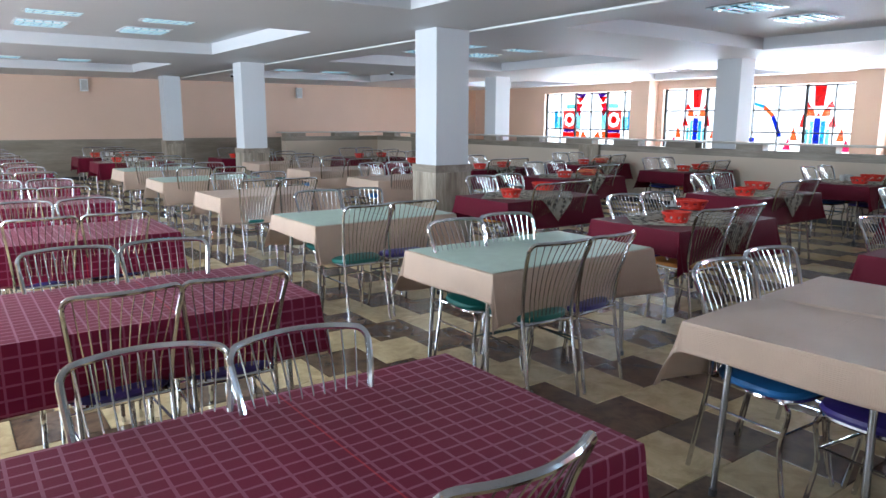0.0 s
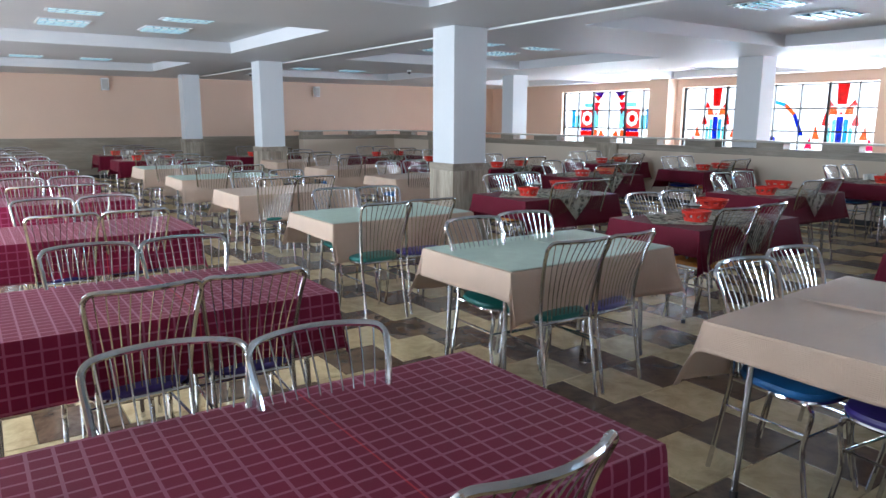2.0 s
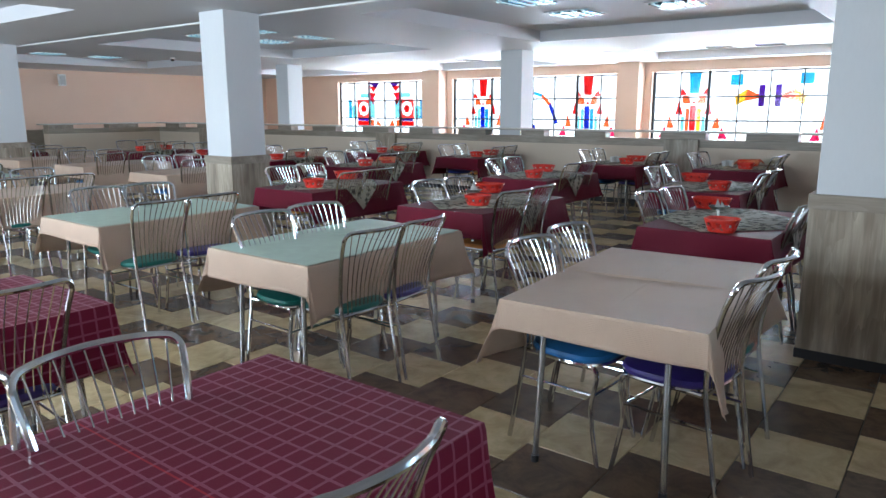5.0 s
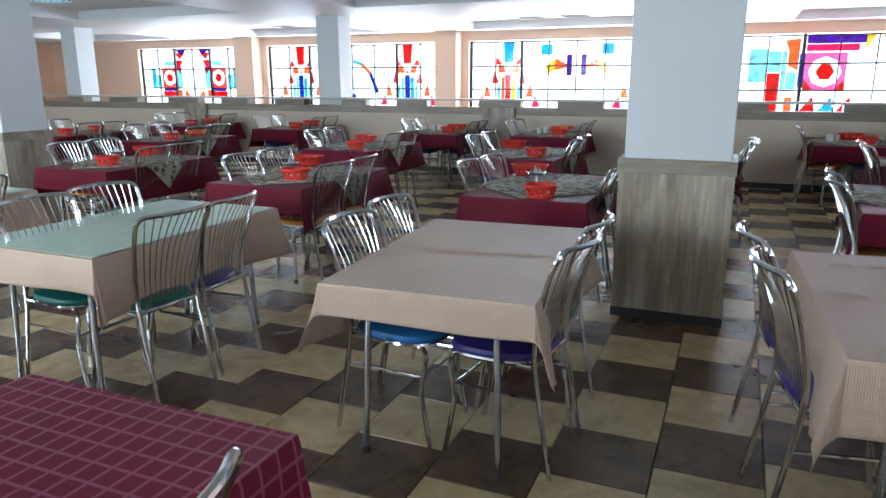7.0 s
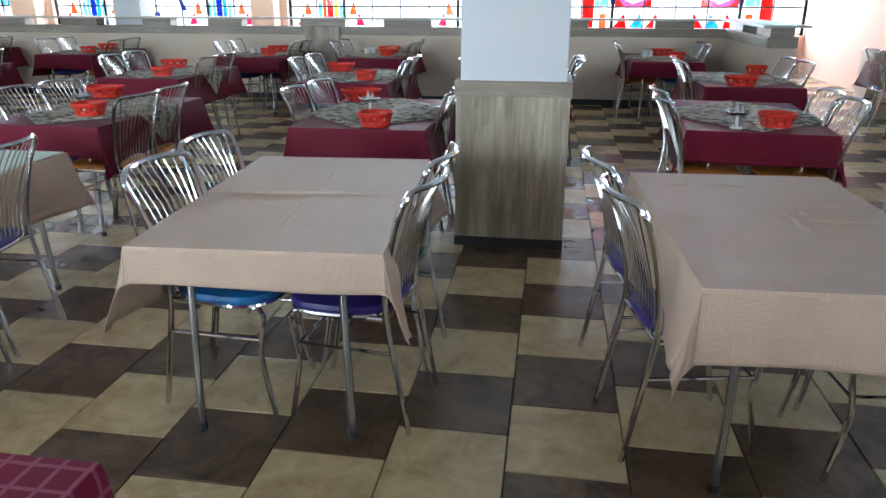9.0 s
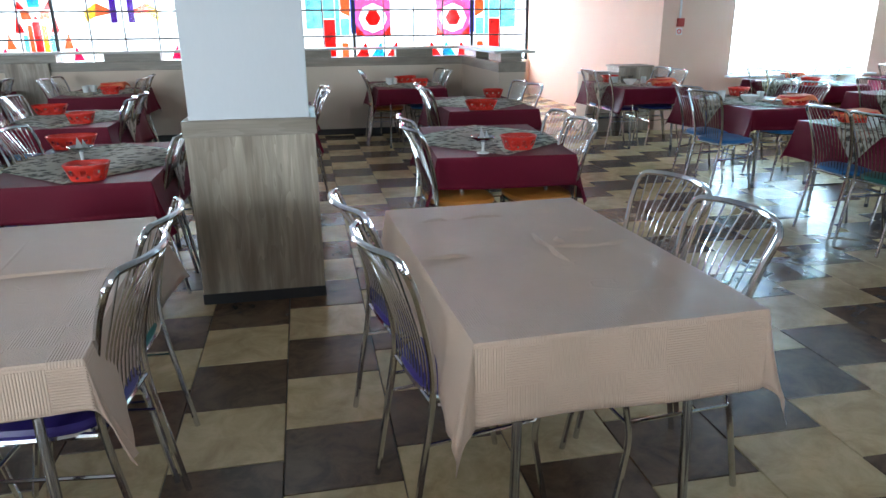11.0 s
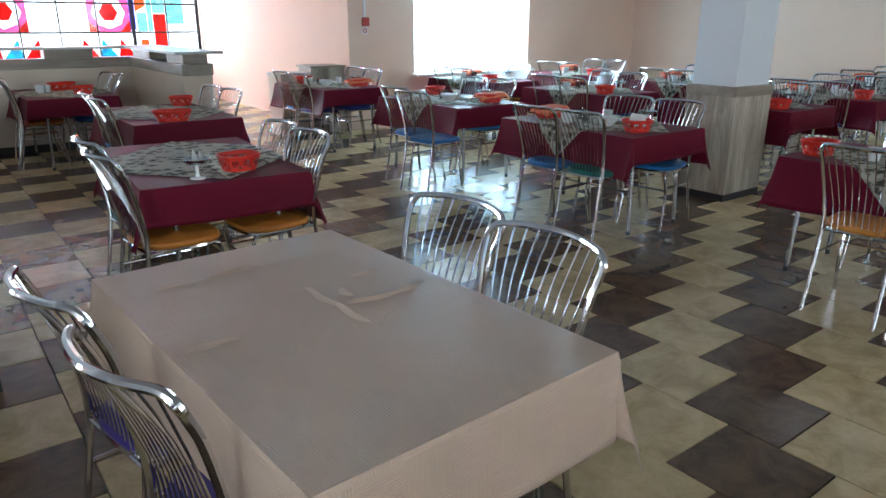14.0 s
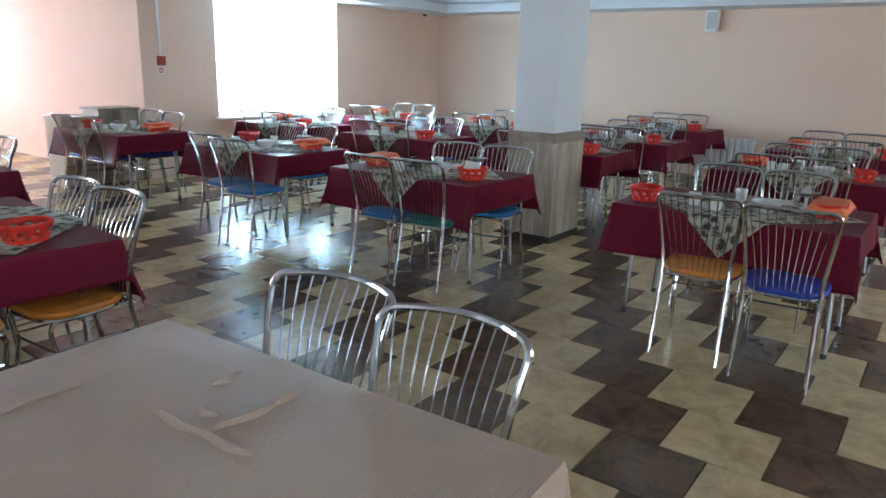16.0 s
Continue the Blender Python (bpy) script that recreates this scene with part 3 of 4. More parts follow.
for s in (-1, 1):
    for x0, x1, z0, z1 in ((1.33, 1.51, 1.27, 1.6), (1.52, 1.61, 1.27, 2.0), (1.62, 1.85, 1.6, 2.0), (1.86, 2.2, 1.4, 2.05)):
        wd.rect("pale", min(c + s * x0, c + s * x1), max(c + s * x0, c + s * x1), z0, z1)
    wd.rect("red", min(c + s * 1.62, c + s * 1.85), max(c + s * 1.62, c + s * 1.85), 0.85, 1.58, 2)
    wd.rose(c + s * 0.84, 1.60, 0.36, "pink")
    wd.rect("blue", min(c + s * 1.2, c + s * 1.3), max(c + s * 1.2, c + s * 1.3), 1.3, 1.95, 2)
    wd.rect("pink", min(c + s * 0.3, c + s * 1.2), max(c + s * 0.3, c + s * 1.2), 1.99, 2.12)
    wd.rect("violet", min(c + s * 0.2, c + s * 1.2), max(c + s * 0.2, c + s * 1.2), 2.13, 2.29)
    wd.poly("orange", [(c + s * 1.31, 1.62), (c + s * 1.31, 2.24), (c + s * 1.58, 2.2), (c + s * 1.5, 2.02), (c + s * 1.5, 1.72)])
    for k in range(3):
        wd.poly("red" if k != 1 else "sky", [(c + s * (0.3 + 0.32 * k), 0.82), (c + s * (0.6 + 0.32 * k), 0.82), (c + s * (0.36 + 0.32 * k), 1.14)])
    for q in (-1, 1):
        wd.poly("orange", [(c + s * 0.84 + q * 0.36, 1.26), (c + s * 0.84 + q * 0.36, 1.46), (c + s * 0.84 + q * 0.17, 1.26)], 2)
    wd.poly("yellow", [(c + s * 0.2, 2.28), (c + s * 0.2, 2.0), (c + s * 0.05, 2.28)], 1)
    wd.rect("orange", min(c + s * 1.36, c + s * 1.5), max(c + s * 1.36, c + s * 1.5), 0.8, 1.12)

side = tagged(new("window_5"), "tall white-framed window with sheer curtains, blown out by daylight", "window", "", "structure")
side.matrix_basis = pose(SIDE_WIN[0], JOG_Y + 0.15, 0)
sw = SIDE_WIN[1] - SIDE_WIN[0]
for x in (0.03, sw * 0.36, sw * 0.66, sw - 0.03):
    part("window_frame", Geo().box(x - 0.025, x + 0.025, -0.03, 0.03, SIDE_WIN[2], SIDE_WIN[3], ch=0.005), M_PVC, side)
for z in (SIDE_WIN[2] + 0.03, SIDE_WIN[3] - 0.03):
    part("window_frame", Geo().box(0, sw, -0.028, 0.028, z - 0.03, z + 0.03, ch=0.005), M_PVC, side)
part("window_sill", Geo().box(-0.05, sw + 0.05, -0.3, -0.035, SIDE_WIN[2] - 0.03, SIDE_WIN[2] - 0.001, ch=0.006), M_PVC, side)
M_SHEER = bpy.data.materials.new("sheer_curtain")
M_SHEER.use_nodes = True
hn, hl = M_SHEER.node_tree.nodes, M_SHEER.node_tree.links
hn.clear()
ho, hm, ht, hd = hn.new("ShaderNodeOutputMaterial"), hn.new("ShaderNodeMixShader"), hn.new("ShaderNodeBsdfTransparent"), hn.new("ShaderNodeBsdfTranslucent")
ht.inputs[0].default_value, hd.inputs[0].default_value = (0.95, 0.98, 1, 1), (0.85, 0.93, 0.95, 1)
hl.new(calc(hn, hl, "ADD", calc(hn, hl, "MULTIPLY", noise_node(hn, hl, coord(hn), 90, 2), 0.2), 0.32), hm.inputs[0])
hl.new(ht.outputs[0], hm.inputs[1])
hl.new(hd.outputs[0], hm.inputs[2])
hl.new(hm.outputs[0], ho.inputs[0])
for x0, x1 in ((0.02, 0.80), (0.86, sw - 0.02)):
    g = Geo()
    k = 60
    vv = [(x0 + (x1 - x0) * q / k, -0.1 + 0.018 * math.sin(q * 1.35) + 0.008 * math.sin(q * 0.6), z) for z in (SIDE_WIN[2] + 0.01, SIDE_WIN[3] + 0.04) for q in range(k + 1)]
    g.add(vv, [(q, q + 1, k + 2 + q, k + 1 + q) for q in range(k)])
    cu = tagged(new("curtain", g.mesh("curtain", M_SHEER, True)), "sheer white curtain hanging in the bright window", "curtain", "sheer curtains")
    cu.matrix_basis = pose(SIDE_WIN[0], JOG_Y + 0.15, 0)
    sol = cu.modifiers.new("thickness", "SOLIDIFY")
    sol.thickness = 0.001
rod = tagged(new("curtain_rod", Geo().tube([(-0.1, -0.1, SIDE_WIN[3] + 0.05), (sw + 0.1, -0.1, SIDE_WIN[3] + 0.05)], 0.01, 8).mesh("curtain_rod", M_PVC, True)), "white curtain rod above the window", "curtain rod")
rod.matrix_basis = pose(SIDE_WIN[0], JOG_Y + 0.15, 0)
part("pane", pane_mesh([(0, SIDE_WIN[2]), (sw, SIDE_WIN[2]), (sw, SIDE_WIN[3]), (0, SIDE_WIN[3])], "clear", 0.012), GLASS["clear"], side)

# ---- chairs ----
R = 0.0108


def chair_meshes():
    """Chrome dining chair: back frame bent from one tube, fan of rods, padded seat; faces +y."""
    out = {}
    g = Geo()
    left = [(-0.176, -0.262, 0.0), (-0.172, -0.224, 0.22), (-0.170, -0.188, 0.44), (-0.177, -0.192, 0.58), (-0.197, -0.232, 0.76), (-0.207, -0.262, 0.84)]
    bend = [(-0.206, -0.275, 0.868), (-0.192, -0.285, 0.888), (-0.168, -0.296, 0.896)]
    mid = [(-0.1, -0.326, 0.899), (0, -0.342, 0.900)]
    half_pts = left + bend + mid
    pts = half_pts + [(-a, b, c) for a, b, c in half_pts[-2::-1]]
    g.tube(spline(pts, 4), R, 8)
    out["back_frame"] = g.mesh("back_frame", M_CHROME, True)
    for side_x in (-1, 1):
        g = Geo()
        g.tube(spline([(side_x * 0.180, 0.188, 0.0), (side_x * 0.176, 0.160, 0.15), (side_x * 0.173, 0.146, 0.26), (side_x * 0.172, 0.166, 0.38), (side_x * 0.17, 0.158, 0.42), (side_x * 0.169, 0.128, 0.436), (side_x * 0.168, 0.0, 0.437), (side_x * 0.17, -0.175, 0.437)], 4), 0.0105, 8)
        out["front_leg%d" % side_x] = g.mesh("front_leg", M_CHROME, True)
    g = Geo()
    ring = []
    for k in range(33):
        a = 2 * math.pi * k / 32
        c, s = math.cos(a), math.sin(a)
        q = (abs(c) ** 3.2 + abs(s) ** 3.2) ** (-1 / 3.2)
        ring.append((0.192 * c * q * (1 + 0.06 * s), 0.19 * s * q, 0.443))
    g.tube(ring, 0.009, 6, cap=False)
    out["seat_ring"] = g.mesh("seat_ring", M_CHROME, True)
    g = Geo().lathe([(0.001, 0.447), (0.185, 0.447), (0.199, 0.453), (0.203, 0.465), (0.196, 0.479), (0.165, 0.488), (0.08, 0.492), (0.001, 0.493)], 28, power=3.2)
    g.v = [(a * (1 + 0.3 * b), b * 0.98, c) for a, b, c in g.v]
    out["seat"] = g
    g = Geo().tube([(-0.173, 0.150, 0.30), (0.173, 0.150, 0.30)], 0.006, 6)
    out["stretcher_front"] = g.mesh("stretcher", M_CHROME, True)
    for side_x in (-1, 1):
        g = Geo().tube([(side_x * 0.173, 0.151, 0.31), (side_x * 0.172, -0.208, 0.31)], 0.006, 6)
        out["stretcher%d" % side_x] = g.mesh("stretcher", M_CHROME, True)
    for k in range(10):
        u = (k - 4.5) / 4.5
        b0, b1 = u * 0.125, u * 0.178
        g = Geo().tube(spline([(b0, -0.186, 0.447), (b0 * 1.06, -0.196, 0.58), ((b0 + b1) / 2 * 1.05, -0.248, 0.75), (b1, -0.334 + 0.038 * u * u, 0.892)], 2), 0.003, 5)
        out["rod%d" % k] = g.mesh("rod", M_CHROME, True)
    g = Geo().tube([(-0.165, -0.187, 0.44), (0.165, -0.187, 0.44)], 0.007, 6)
    out["back_rail"] = g.mesh("back_rail", M_CHROME, True)
    return out


CHAIR = chair_meshes()
SEAT_MESH = {}
for key, mat in SEATS.items():
    SEAT_MESH[key] = CHAIR["seat"].mesh("seat", mat, True)
PROTO = {}
WORD = {"blue": "bright blue", "purple": "dark purple", "green": "teal green", "orange": "orange", "royal": "royal blue"}


def chair(color, x, y, turn, beside):
    m = pose(x, y, 0.0, 0, 0, turn)
    key = color, beside
    if key in PROTO:
        return copy_thing(PROTO[key], m)
    c = thing("dining_chair", "chrome tube chair with %s vinyl seat beside a %s table" % (WORD[color], beside), "chair", "chairs round the dining tables", m)
    for k, me in CHAIR.items():
        if k == "seat":
            part("seat", SEAT_MESH[color], None, c, WORD[color] + " vinyl seat pad")
        else:
            part(me.name.split(".")[0], me, None, c)
    PROTO[key] = c
    return c


# ---- tables and cloths ----
TW, TL, TH = 0.82, 1.30, 0.72
PL = 1.42  # the plaid-covered tables are longer


def table_meshes(TL):
    top = Geo().box(-TW / 2 + 0.01, TW / 2 - 0.01, -TL / 2 + 0.01, TL / 2 - 0.01, TH - 0.022, TH, ch=0.004).mesh("tabletop", M_BOARD)
    legs = []
    for sx in (-1, 1):
        for sy in (-1, 1):
            g = Geo().tube([(sx * (TW / 2 - 0.135), sy * (TL / 2 - 0.075), 0.012), (sx * (TW / 2 - 0.155), sy * (TL / 2 - 0.1), TH - 0.023)], 0.0142, 10)
            g.tube([(sx * (TW / 2 - 0.135), sy * (TL / 2 - 0.075), 0), (sx * (TW / 2 - 0.1355), sy * (TL / 2 - 0.0755), 0.03)], 0.0165, 10, 1)
            legs.append(g.mesh("leg", [M_STEEL, M_PLINTH], True))
    aprons = [Geo().box(-TW / 2 + 0.15, TW / 2 - 0.15, s * (TL / 2 - 0.1) - 0.01, s * (TL / 2 - 0.1) + 0.01, TH - 0.07, TH - 0.023).mesh("apron", M_STEEL) for s in (-1, 1)]
    return top, legs, aprons


TABLE = {q: table_meshes(q) for q in (TL, PL)}


def cloth_geo(seed, side, end, lean, long=TL):
    """A cloth over the tabletop with overhangs side and end; each corner hangs as a folded cone. Returns Geo and its sheet coordinates."""
    r = random.Random(seed)
    a, b = TW / 2 + 0.006, long / 2 + 0.006
    nx, ny, nc = 26, 38, 19
    sides = [((a, -b), (a, b), (1, 0), ny), ((a, b), (-a, b), (0, 1), nx), ((-a, b), (-a, -b), (-1, 0), ny), ((-a, -b), (a, -b), (0, -1), nx)]
    ph = [r.uniform(0, 6.28) for _ in range(8)]
    tilt = [lean * r.uniform(0.75, 1.2) for _ in range(4)]
    swing = [r.uniform(-0.35, 0.35) for _ in range(4)]
    # one entry a hem point: table edge, way out, length of the hang, lean from the vertical, place along the hem, way across the sheet
    loop = []
    per = 0.0
    for q, ((p0, p1, n0, cnt), (_, _, n1, _)) in enumerate(zip(sides, sides[1:] + sides[:1])):
        over, nxt = (side, end) if n0[0] else (end, side)
        length = math.dist(p0, p1)
        for k in range(cnt):
            t = (k + 0.5) / cnt
            d0, d1 = t * length, (1 - t) * length
            near = max(0.0, 1 - min(d0, d1) / (0.34 if n0[0] else 0.12)) ** 1.6
            at = tilt[q - 1] if d0 < d1 else tilt[q]
            s_ = per + t * length
            wave = 0.05 * math.sin(7.5 * s_ + ph[0]) + 0.022 * math.sin(17 * s_ + ph[1])
            loop.append((p0[0] + (p1[0] - p0[0]) * t, p0[1] + (p1[1] - p0[1]) * t, n0[0], n0[1], over + 0.006 * math.sin(6 * s_ + ph[2]), 0.05 + (wave if n0[0] else 0.6 * wave) * (1 - near) + (0.85 if n0[0] else 0.15) * at * near, n0[0], n0[1]))
        per += length
        base = math.atan2(n0[1], n0[0])
        for k in range(nc):
            t = k / (nc - 1)
            phi = t * math.pi / 2
            reach = min(over / max(math.cos(phi), 1e-6), nxt / max(math.sin(phi), 1e-6))
            tip = math.atan2(nxt, over)
            u = phi / tip if phi < tip else (math.pi / 2 - phi) / (math.pi / 2 - tip)
            # the flap swings towards one side of the corner
            ang = base + math.pi / 2 * (t + (0.5 - t) * 0.75 * math.sin(math.pi * t)) + swing[q] * u
            loop.append((p1[0], p1[1], math.cos(ang), math.sin(ang), reach, 0.05 + tilt[q] * (0.15 + 0.7 * ((1 - t) if n0[0] else t)) * (1 - u) + tilt[q] * u + 0.05 * math.sin(2.5 * math.pi * u + ph[3]) * (1 - u), math.cos(base + phi), math.sin(base + phi)))
    n = len(loop)
    levels = [0.0, 0.02, 0.06, 0.15, 0.28, 0.42, 0.56, 0.7, 0.82, 0.885, 0.895, 1.0]
    v, f, uv = [], [], []
    z0 = TH + 0.004
    for lv in levels:
        for x, y, ux, uy, hang, lean_, sx, sy in loop:
            out = 0.004 * min(1, lv * 20) + hang * lv * math.sin(lean_) * (0.55 + 0.45 * lv) + (0.0016 if lv > 0.89 else 0.0)
            v.append((x + ux * out, y + uy * out, z0 - 0.006 * min(1, lv * 25) - hang * lv * math.cos(lean_)))
            uv.append((x + sx * hang * lv, y + sy * hang * lv))
    k = len(levels)
    for j in range(k - 1):
        f += [(j * n + i, (j + 1) * n + i, (j + 1) * n + (i + 1) % n, j * n + (i + 1) % n) for i in range(n)]
    base = len(v)
    inset = [0.99, 0.93, 0.8, 0.6, 0.35, 0.12]
    for q in inset:
        for x, y, *_ in loop:
            v.append((x * q, y * q, z0 + 0.0008 * math.sin(9 * x * q + ph[4]) * math.sin(7 * y * q + ph[5]) * (q < 0.9)))
            uv.append((x * q, y * q))
    prev = 0
    for q in range(len(inset)):
        cur = base + q * n
        f += [(cur + i, prev + i, prev + (i + 1) % n, cur + (i + 1) % n) for i in range(n)]
        prev = cur
    v.append((0, 0, z0))
    uv.append((0, 0))
    f += [(len(v) - 1, prev + i, prev + (i + 1) % n) for i in range(n)]
    return Geo().add(v, f), uv


def cloth_mesh(name, mat, seed, side, end, lean, long=TL):
    g, uv = cloth_geo(seed, side, end, lean, long)
    bm = bmesh.new()
    vs = [bm.verts.new(p) for p in g.v]
    lay = bm.loops.layers.uv.new("UVMap")
    for face in g.f:
        nf = bm.faces.new([vs[i] for i in face])
        nf.smooth = True
        for lp, i in zip(nf.loops, face):
            lp[lay].uv = uv[i]
    bmesh.ops.remove_doubles(bm, verts=bm.verts[:], dist=1e-5)
    bmesh.ops.recalc_face_normals(bm, faces=bm.faces[:])
    if sum(q.normal.z for q in bm.faces if abs(q.normal.z) > 0.9) < 0:
        bmesh.ops.reverse_faces(bm, faces=bm.faces[:])
    me = bpy.data.meshes.new(name)
    bm.to_mesh(me)
    bm.free()
    me.materials.append(mat)
    me.set_sharp_from_angle(angle=radians(62))
    return me


CLOTHS = {
    "plaid": [cloth_mesh("tablecloth", M_PLAID, s, 0.25, 0.20, 0.13, PL) for s in (1, 2)],
    "beige": [cloth_mesh("tablecloth", M_BEIGE, s, d, c, e) for s, d, c, e in ((3, 0.25, 0.222, 0.22), (4, 0.28, 0.122, 0.27), (5, 0.27, 0.155, 0.22))],
    "burgundy": [cloth_mesh("tablecloth", M_BURG, s, 0.285, 0.18, 0.24) for s in (6, 7, 8)],
}
CLOTH_LABEL = {"plaid": "burgundy tablecloth with a pink plaid grid, smoothed over the table", "beige": "beige ribbed tablecloth with long hanging corners", "burgundy": "plain dark burgundy tablecloth with drooping corners"}


def runner_mesh():
    """A square patterned cloth laid cornerwise, its side tips hanging over the long edges."""
    a, z = TW / 2 + 0.03, TH + 0.0085
    half_d, half_l = 0.67, 0.645
    g = Geo()
    uv = []
    n = 24
    vs, fs = [], []
    for k in range(n + 1):
        y = -half_l + 2 * half_l * k / n
        reach = half_d * (1 - abs(y) / half_l)
        for sgn in (-1, 1):
            inside = min(reach, a)
            over = max(0.0, reach - a)
            for q in (0.0, 0.5, 1.0):
                vs.append((sgn * inside * q, y, z + (0.0015 if q == 0.5 else 0)))
                uv.append((sgn * inside * q, y))
            for q in (0.5, 1.0):
                vs.append((sgn * (inside + 0.012 * min(1, over * 20) * q + 0.012 * over * math.sin(14 * y)), y, z - over * q))
                uv.append((sgn * (inside + over * q), y))
    m = 10
    for k in range(n):
        for s in (0, 5):
            for q in range(4):
                i = k * m + s + q
                fs.append((i, i + 1, i + m + 1, i + m))
    g.add(vs, fs)
    me = g.mesh("table_runner", M_LACE)
    lay = me.uv_layers.new(name="UVMap")
    for lp in me.loops:
        lay.data[lp.index].uv = uv[lp.vertex_index]
    me.polygons.foreach_set("use_smooth", [True] * len(me.polygons))
    return me


RUNNER = runner_mesh()
TPROTO = {}


def table(x, y, turn=0.0, long=TL):
    m = pose(x, y, 0, 0, 0, turn)
    if long in TPROTO:
        return copy_thing(TPROTO[long], m)
    t = thing("dining_table", "four-legged dining table with steel legs under a cloth", "table", "dining tables", m)
    top, legs, aprons = TABLE[long]
    part("tabletop", top, None, t)
    for me in legs:
        part("leg", me, None, t, "round steel leg")
    for me in aprons:
        part("apron", me, None, t)
    TPROTO[long] = t
    return t


def cloth(kind, x, y, turn, i):
    me = CLOTHS[kind][i % len(CLOTHS[kind])]
    ob = new("tablecloth", me)
    ob.matrix_basis = pose(x, y, 0, 0, 0, turn)
    sol = ob.modifiers.new("thickness", "SOLIDIFY")
    sol.thickness, sol.offset = 0.0016, -1
    return tagged(ob, CLOTH_LABEL[kind], "tablecloth", kind + " tablecloths")


def crease(cover, x0, y0, x1, y1, wide=0.018, high=0.0085):
    """A soft ridge where the cloth has bunched or kept its fold."""
    z = TH + 0.0035
    dx, dy = x1 - x0, y1 - y0
    q = math.hypot(dx, dy)
    nx_, ny_ = -dy / q, dx / q
    v, f, n = [], [], 12
    for k in range(n + 1):
        t = k / n
        amp = math.sin(math.pi * t) ** 0.6 if 0 < k < n else 0.0
        sway = 0.006 * math.sin(7 * t + 9 * x0)
        for u, h_ in ((-1, 0), (-0.45, 0.55), (0, 1), (0.25, 0.6), (0.6, 0)):
            off = u * wide * (0.35 + 0.65 * amp) + sway
            v.append((x0 + dx * t + nx_ * off, y0 + dy * t + ny_ * off, z + h_ * high * amp))
    for k in range(n):
        f += [(k * 5 + i, k * 5 + i + 1, k * 5 + i + 6, k * 5 + i + 5) for i in range(4)]
    ob = part("crease", Geo().add(v, f).mesh("crease", M_BEIGE, True), None, cover)
    lay = ob.data.uv_layers.new(name="UVMap")
    for lp in ob.data.loops:
        lay.data[lp.index].uv = ob.data.vertices[lp.vertex_index].co[:2]


def runner(x, y, turn):
    ob = new("table_runner", RUNNER)
    ob.matrix_basis = pose(x, y, 0, 0, 0, turn)
    sol = ob.modifiers.new("thickness", "SOLIDIFY")
    sol.thickness, sol.offset = 0.0012, 1
    return tagged(ob, "grey floral table runner laid cornerwise on the burgundy cloth", "table runner", "floral runners")


rng = random.Random(11)


def setting(kind, x, y, left=(-0.2, 0.27), right=(-0.2, 0.27), cl=("blue", "purple"), cr=("purple", "green"), turn=0.0, i=0, tuck=(0.2, 0.2)):
    """A table with its cloth and the chairs along its two long sides."""
    table(x, y, turn, PL if kind == "plaid" else TL)
    cover = cloth(kind, x, y, turn, i)
    for side_x, offs, cols, rot, tk in ((-1, left, cl, -90, tuck[0]), (1, right, cr, 90, tuck[1])):
        for o, c in zip(offs, cols):
            chair(c, x + side_x * (TW / 2 - tk + rng.uniform(-0.015, 0.02)), y + o, rot + rng.uniform(-4, 4), kind + "-covered")
    return cover


def backs(kind, side_x, *spots):
    """Chairs given by the middle of the back rail's ends, the turn and the seat's colour."""
    for bx, by, turn, c in spots:
        q = radians(turn)
        chair(c, bx - side_x * 0.28 * math.cos(q), by - side_x * 0.28 * math.sin(q), side_x * 90 + turn, kind + "-covered")


# plaid row
PY = -2.13
PLAID = [-1.05, -2.86, -5.08, -7.25, -9.35, -11.5, -13.6, -15.7]
for i, x in enumerate(PLAID):
    seen = i < 2
    setting("plaid", x, PY, () if seen else (-0.17, 0.27), () if seen else (-0.15, 0.29), ("purple", "purple"), ("purple", "purple"), 0, i, (0.22, 0.18))
backs("plaid", -1, (-1.506, -2.364, -7, "purple"), (-1.429, -1.962, -4, "purple"), (-3.276, -2.306, -4, "purple"), (-3.261, -1.87, -5, "purple"))
backs("plaid", 1, (-0.51, -1.943, 2, "purple"), (-0.51, -2.373, -2, "purple"), (-2.299, -2.257, 3, "purple"), (-2.299, -1.841, -4, "purple"))
# beige rows
GP = ("green", "purple")
BEIGE = [(0.905, 0.19), (-0.85, 0.264), (-2.72, 0.16), (-4.72, 0.12), (-7.0, 0.17), (-9.1, 0.15), (-11.3, 0.15), (-7.8, 2.5), (-9.85, 2.5), (-11.9, 2.5)]
for i, (x, y) in enumerate(BEIGE):
    seen, skew = i < 4, {0: 2.7, 1: 3.5}.get(i, 0.0)
    cover = setting("beige", x, y, () if seen else (-0.24, 0.2), () if seen else (-0.28, 0.16), GP if y < 1 else ("blue", "purple"), GP, skew, i if i < 3 else 2 - i % 2, (0.22, 0.18))
    if i == 0:
        for q in ((-0.31, 0.45, -0.20, 0.447), (-0.165, 0.446, 0.04, 0.452), (0.05, 0.19, 0.056, 0.0), (0.054, 0.05, 0.057, -0.16), (0.06, 0.01, 0.25, -0.015), (0.22, -0.01, 0.36, 0.008), (0.122, 0.12, 0.119, 0.045), (0.21, 0.185, 0.31, 0.183), (-0.4, 0.012, -0.23, -0.015)):
            crease(cover, *q)
    elif i == 1:
        crease(cover, -0.405, 0.0, 0.40, 0.02, 0.012, 0.009)
        crease(cover, 0.02, -0.62, 0.0, 0.60, 0.012, 0.003)
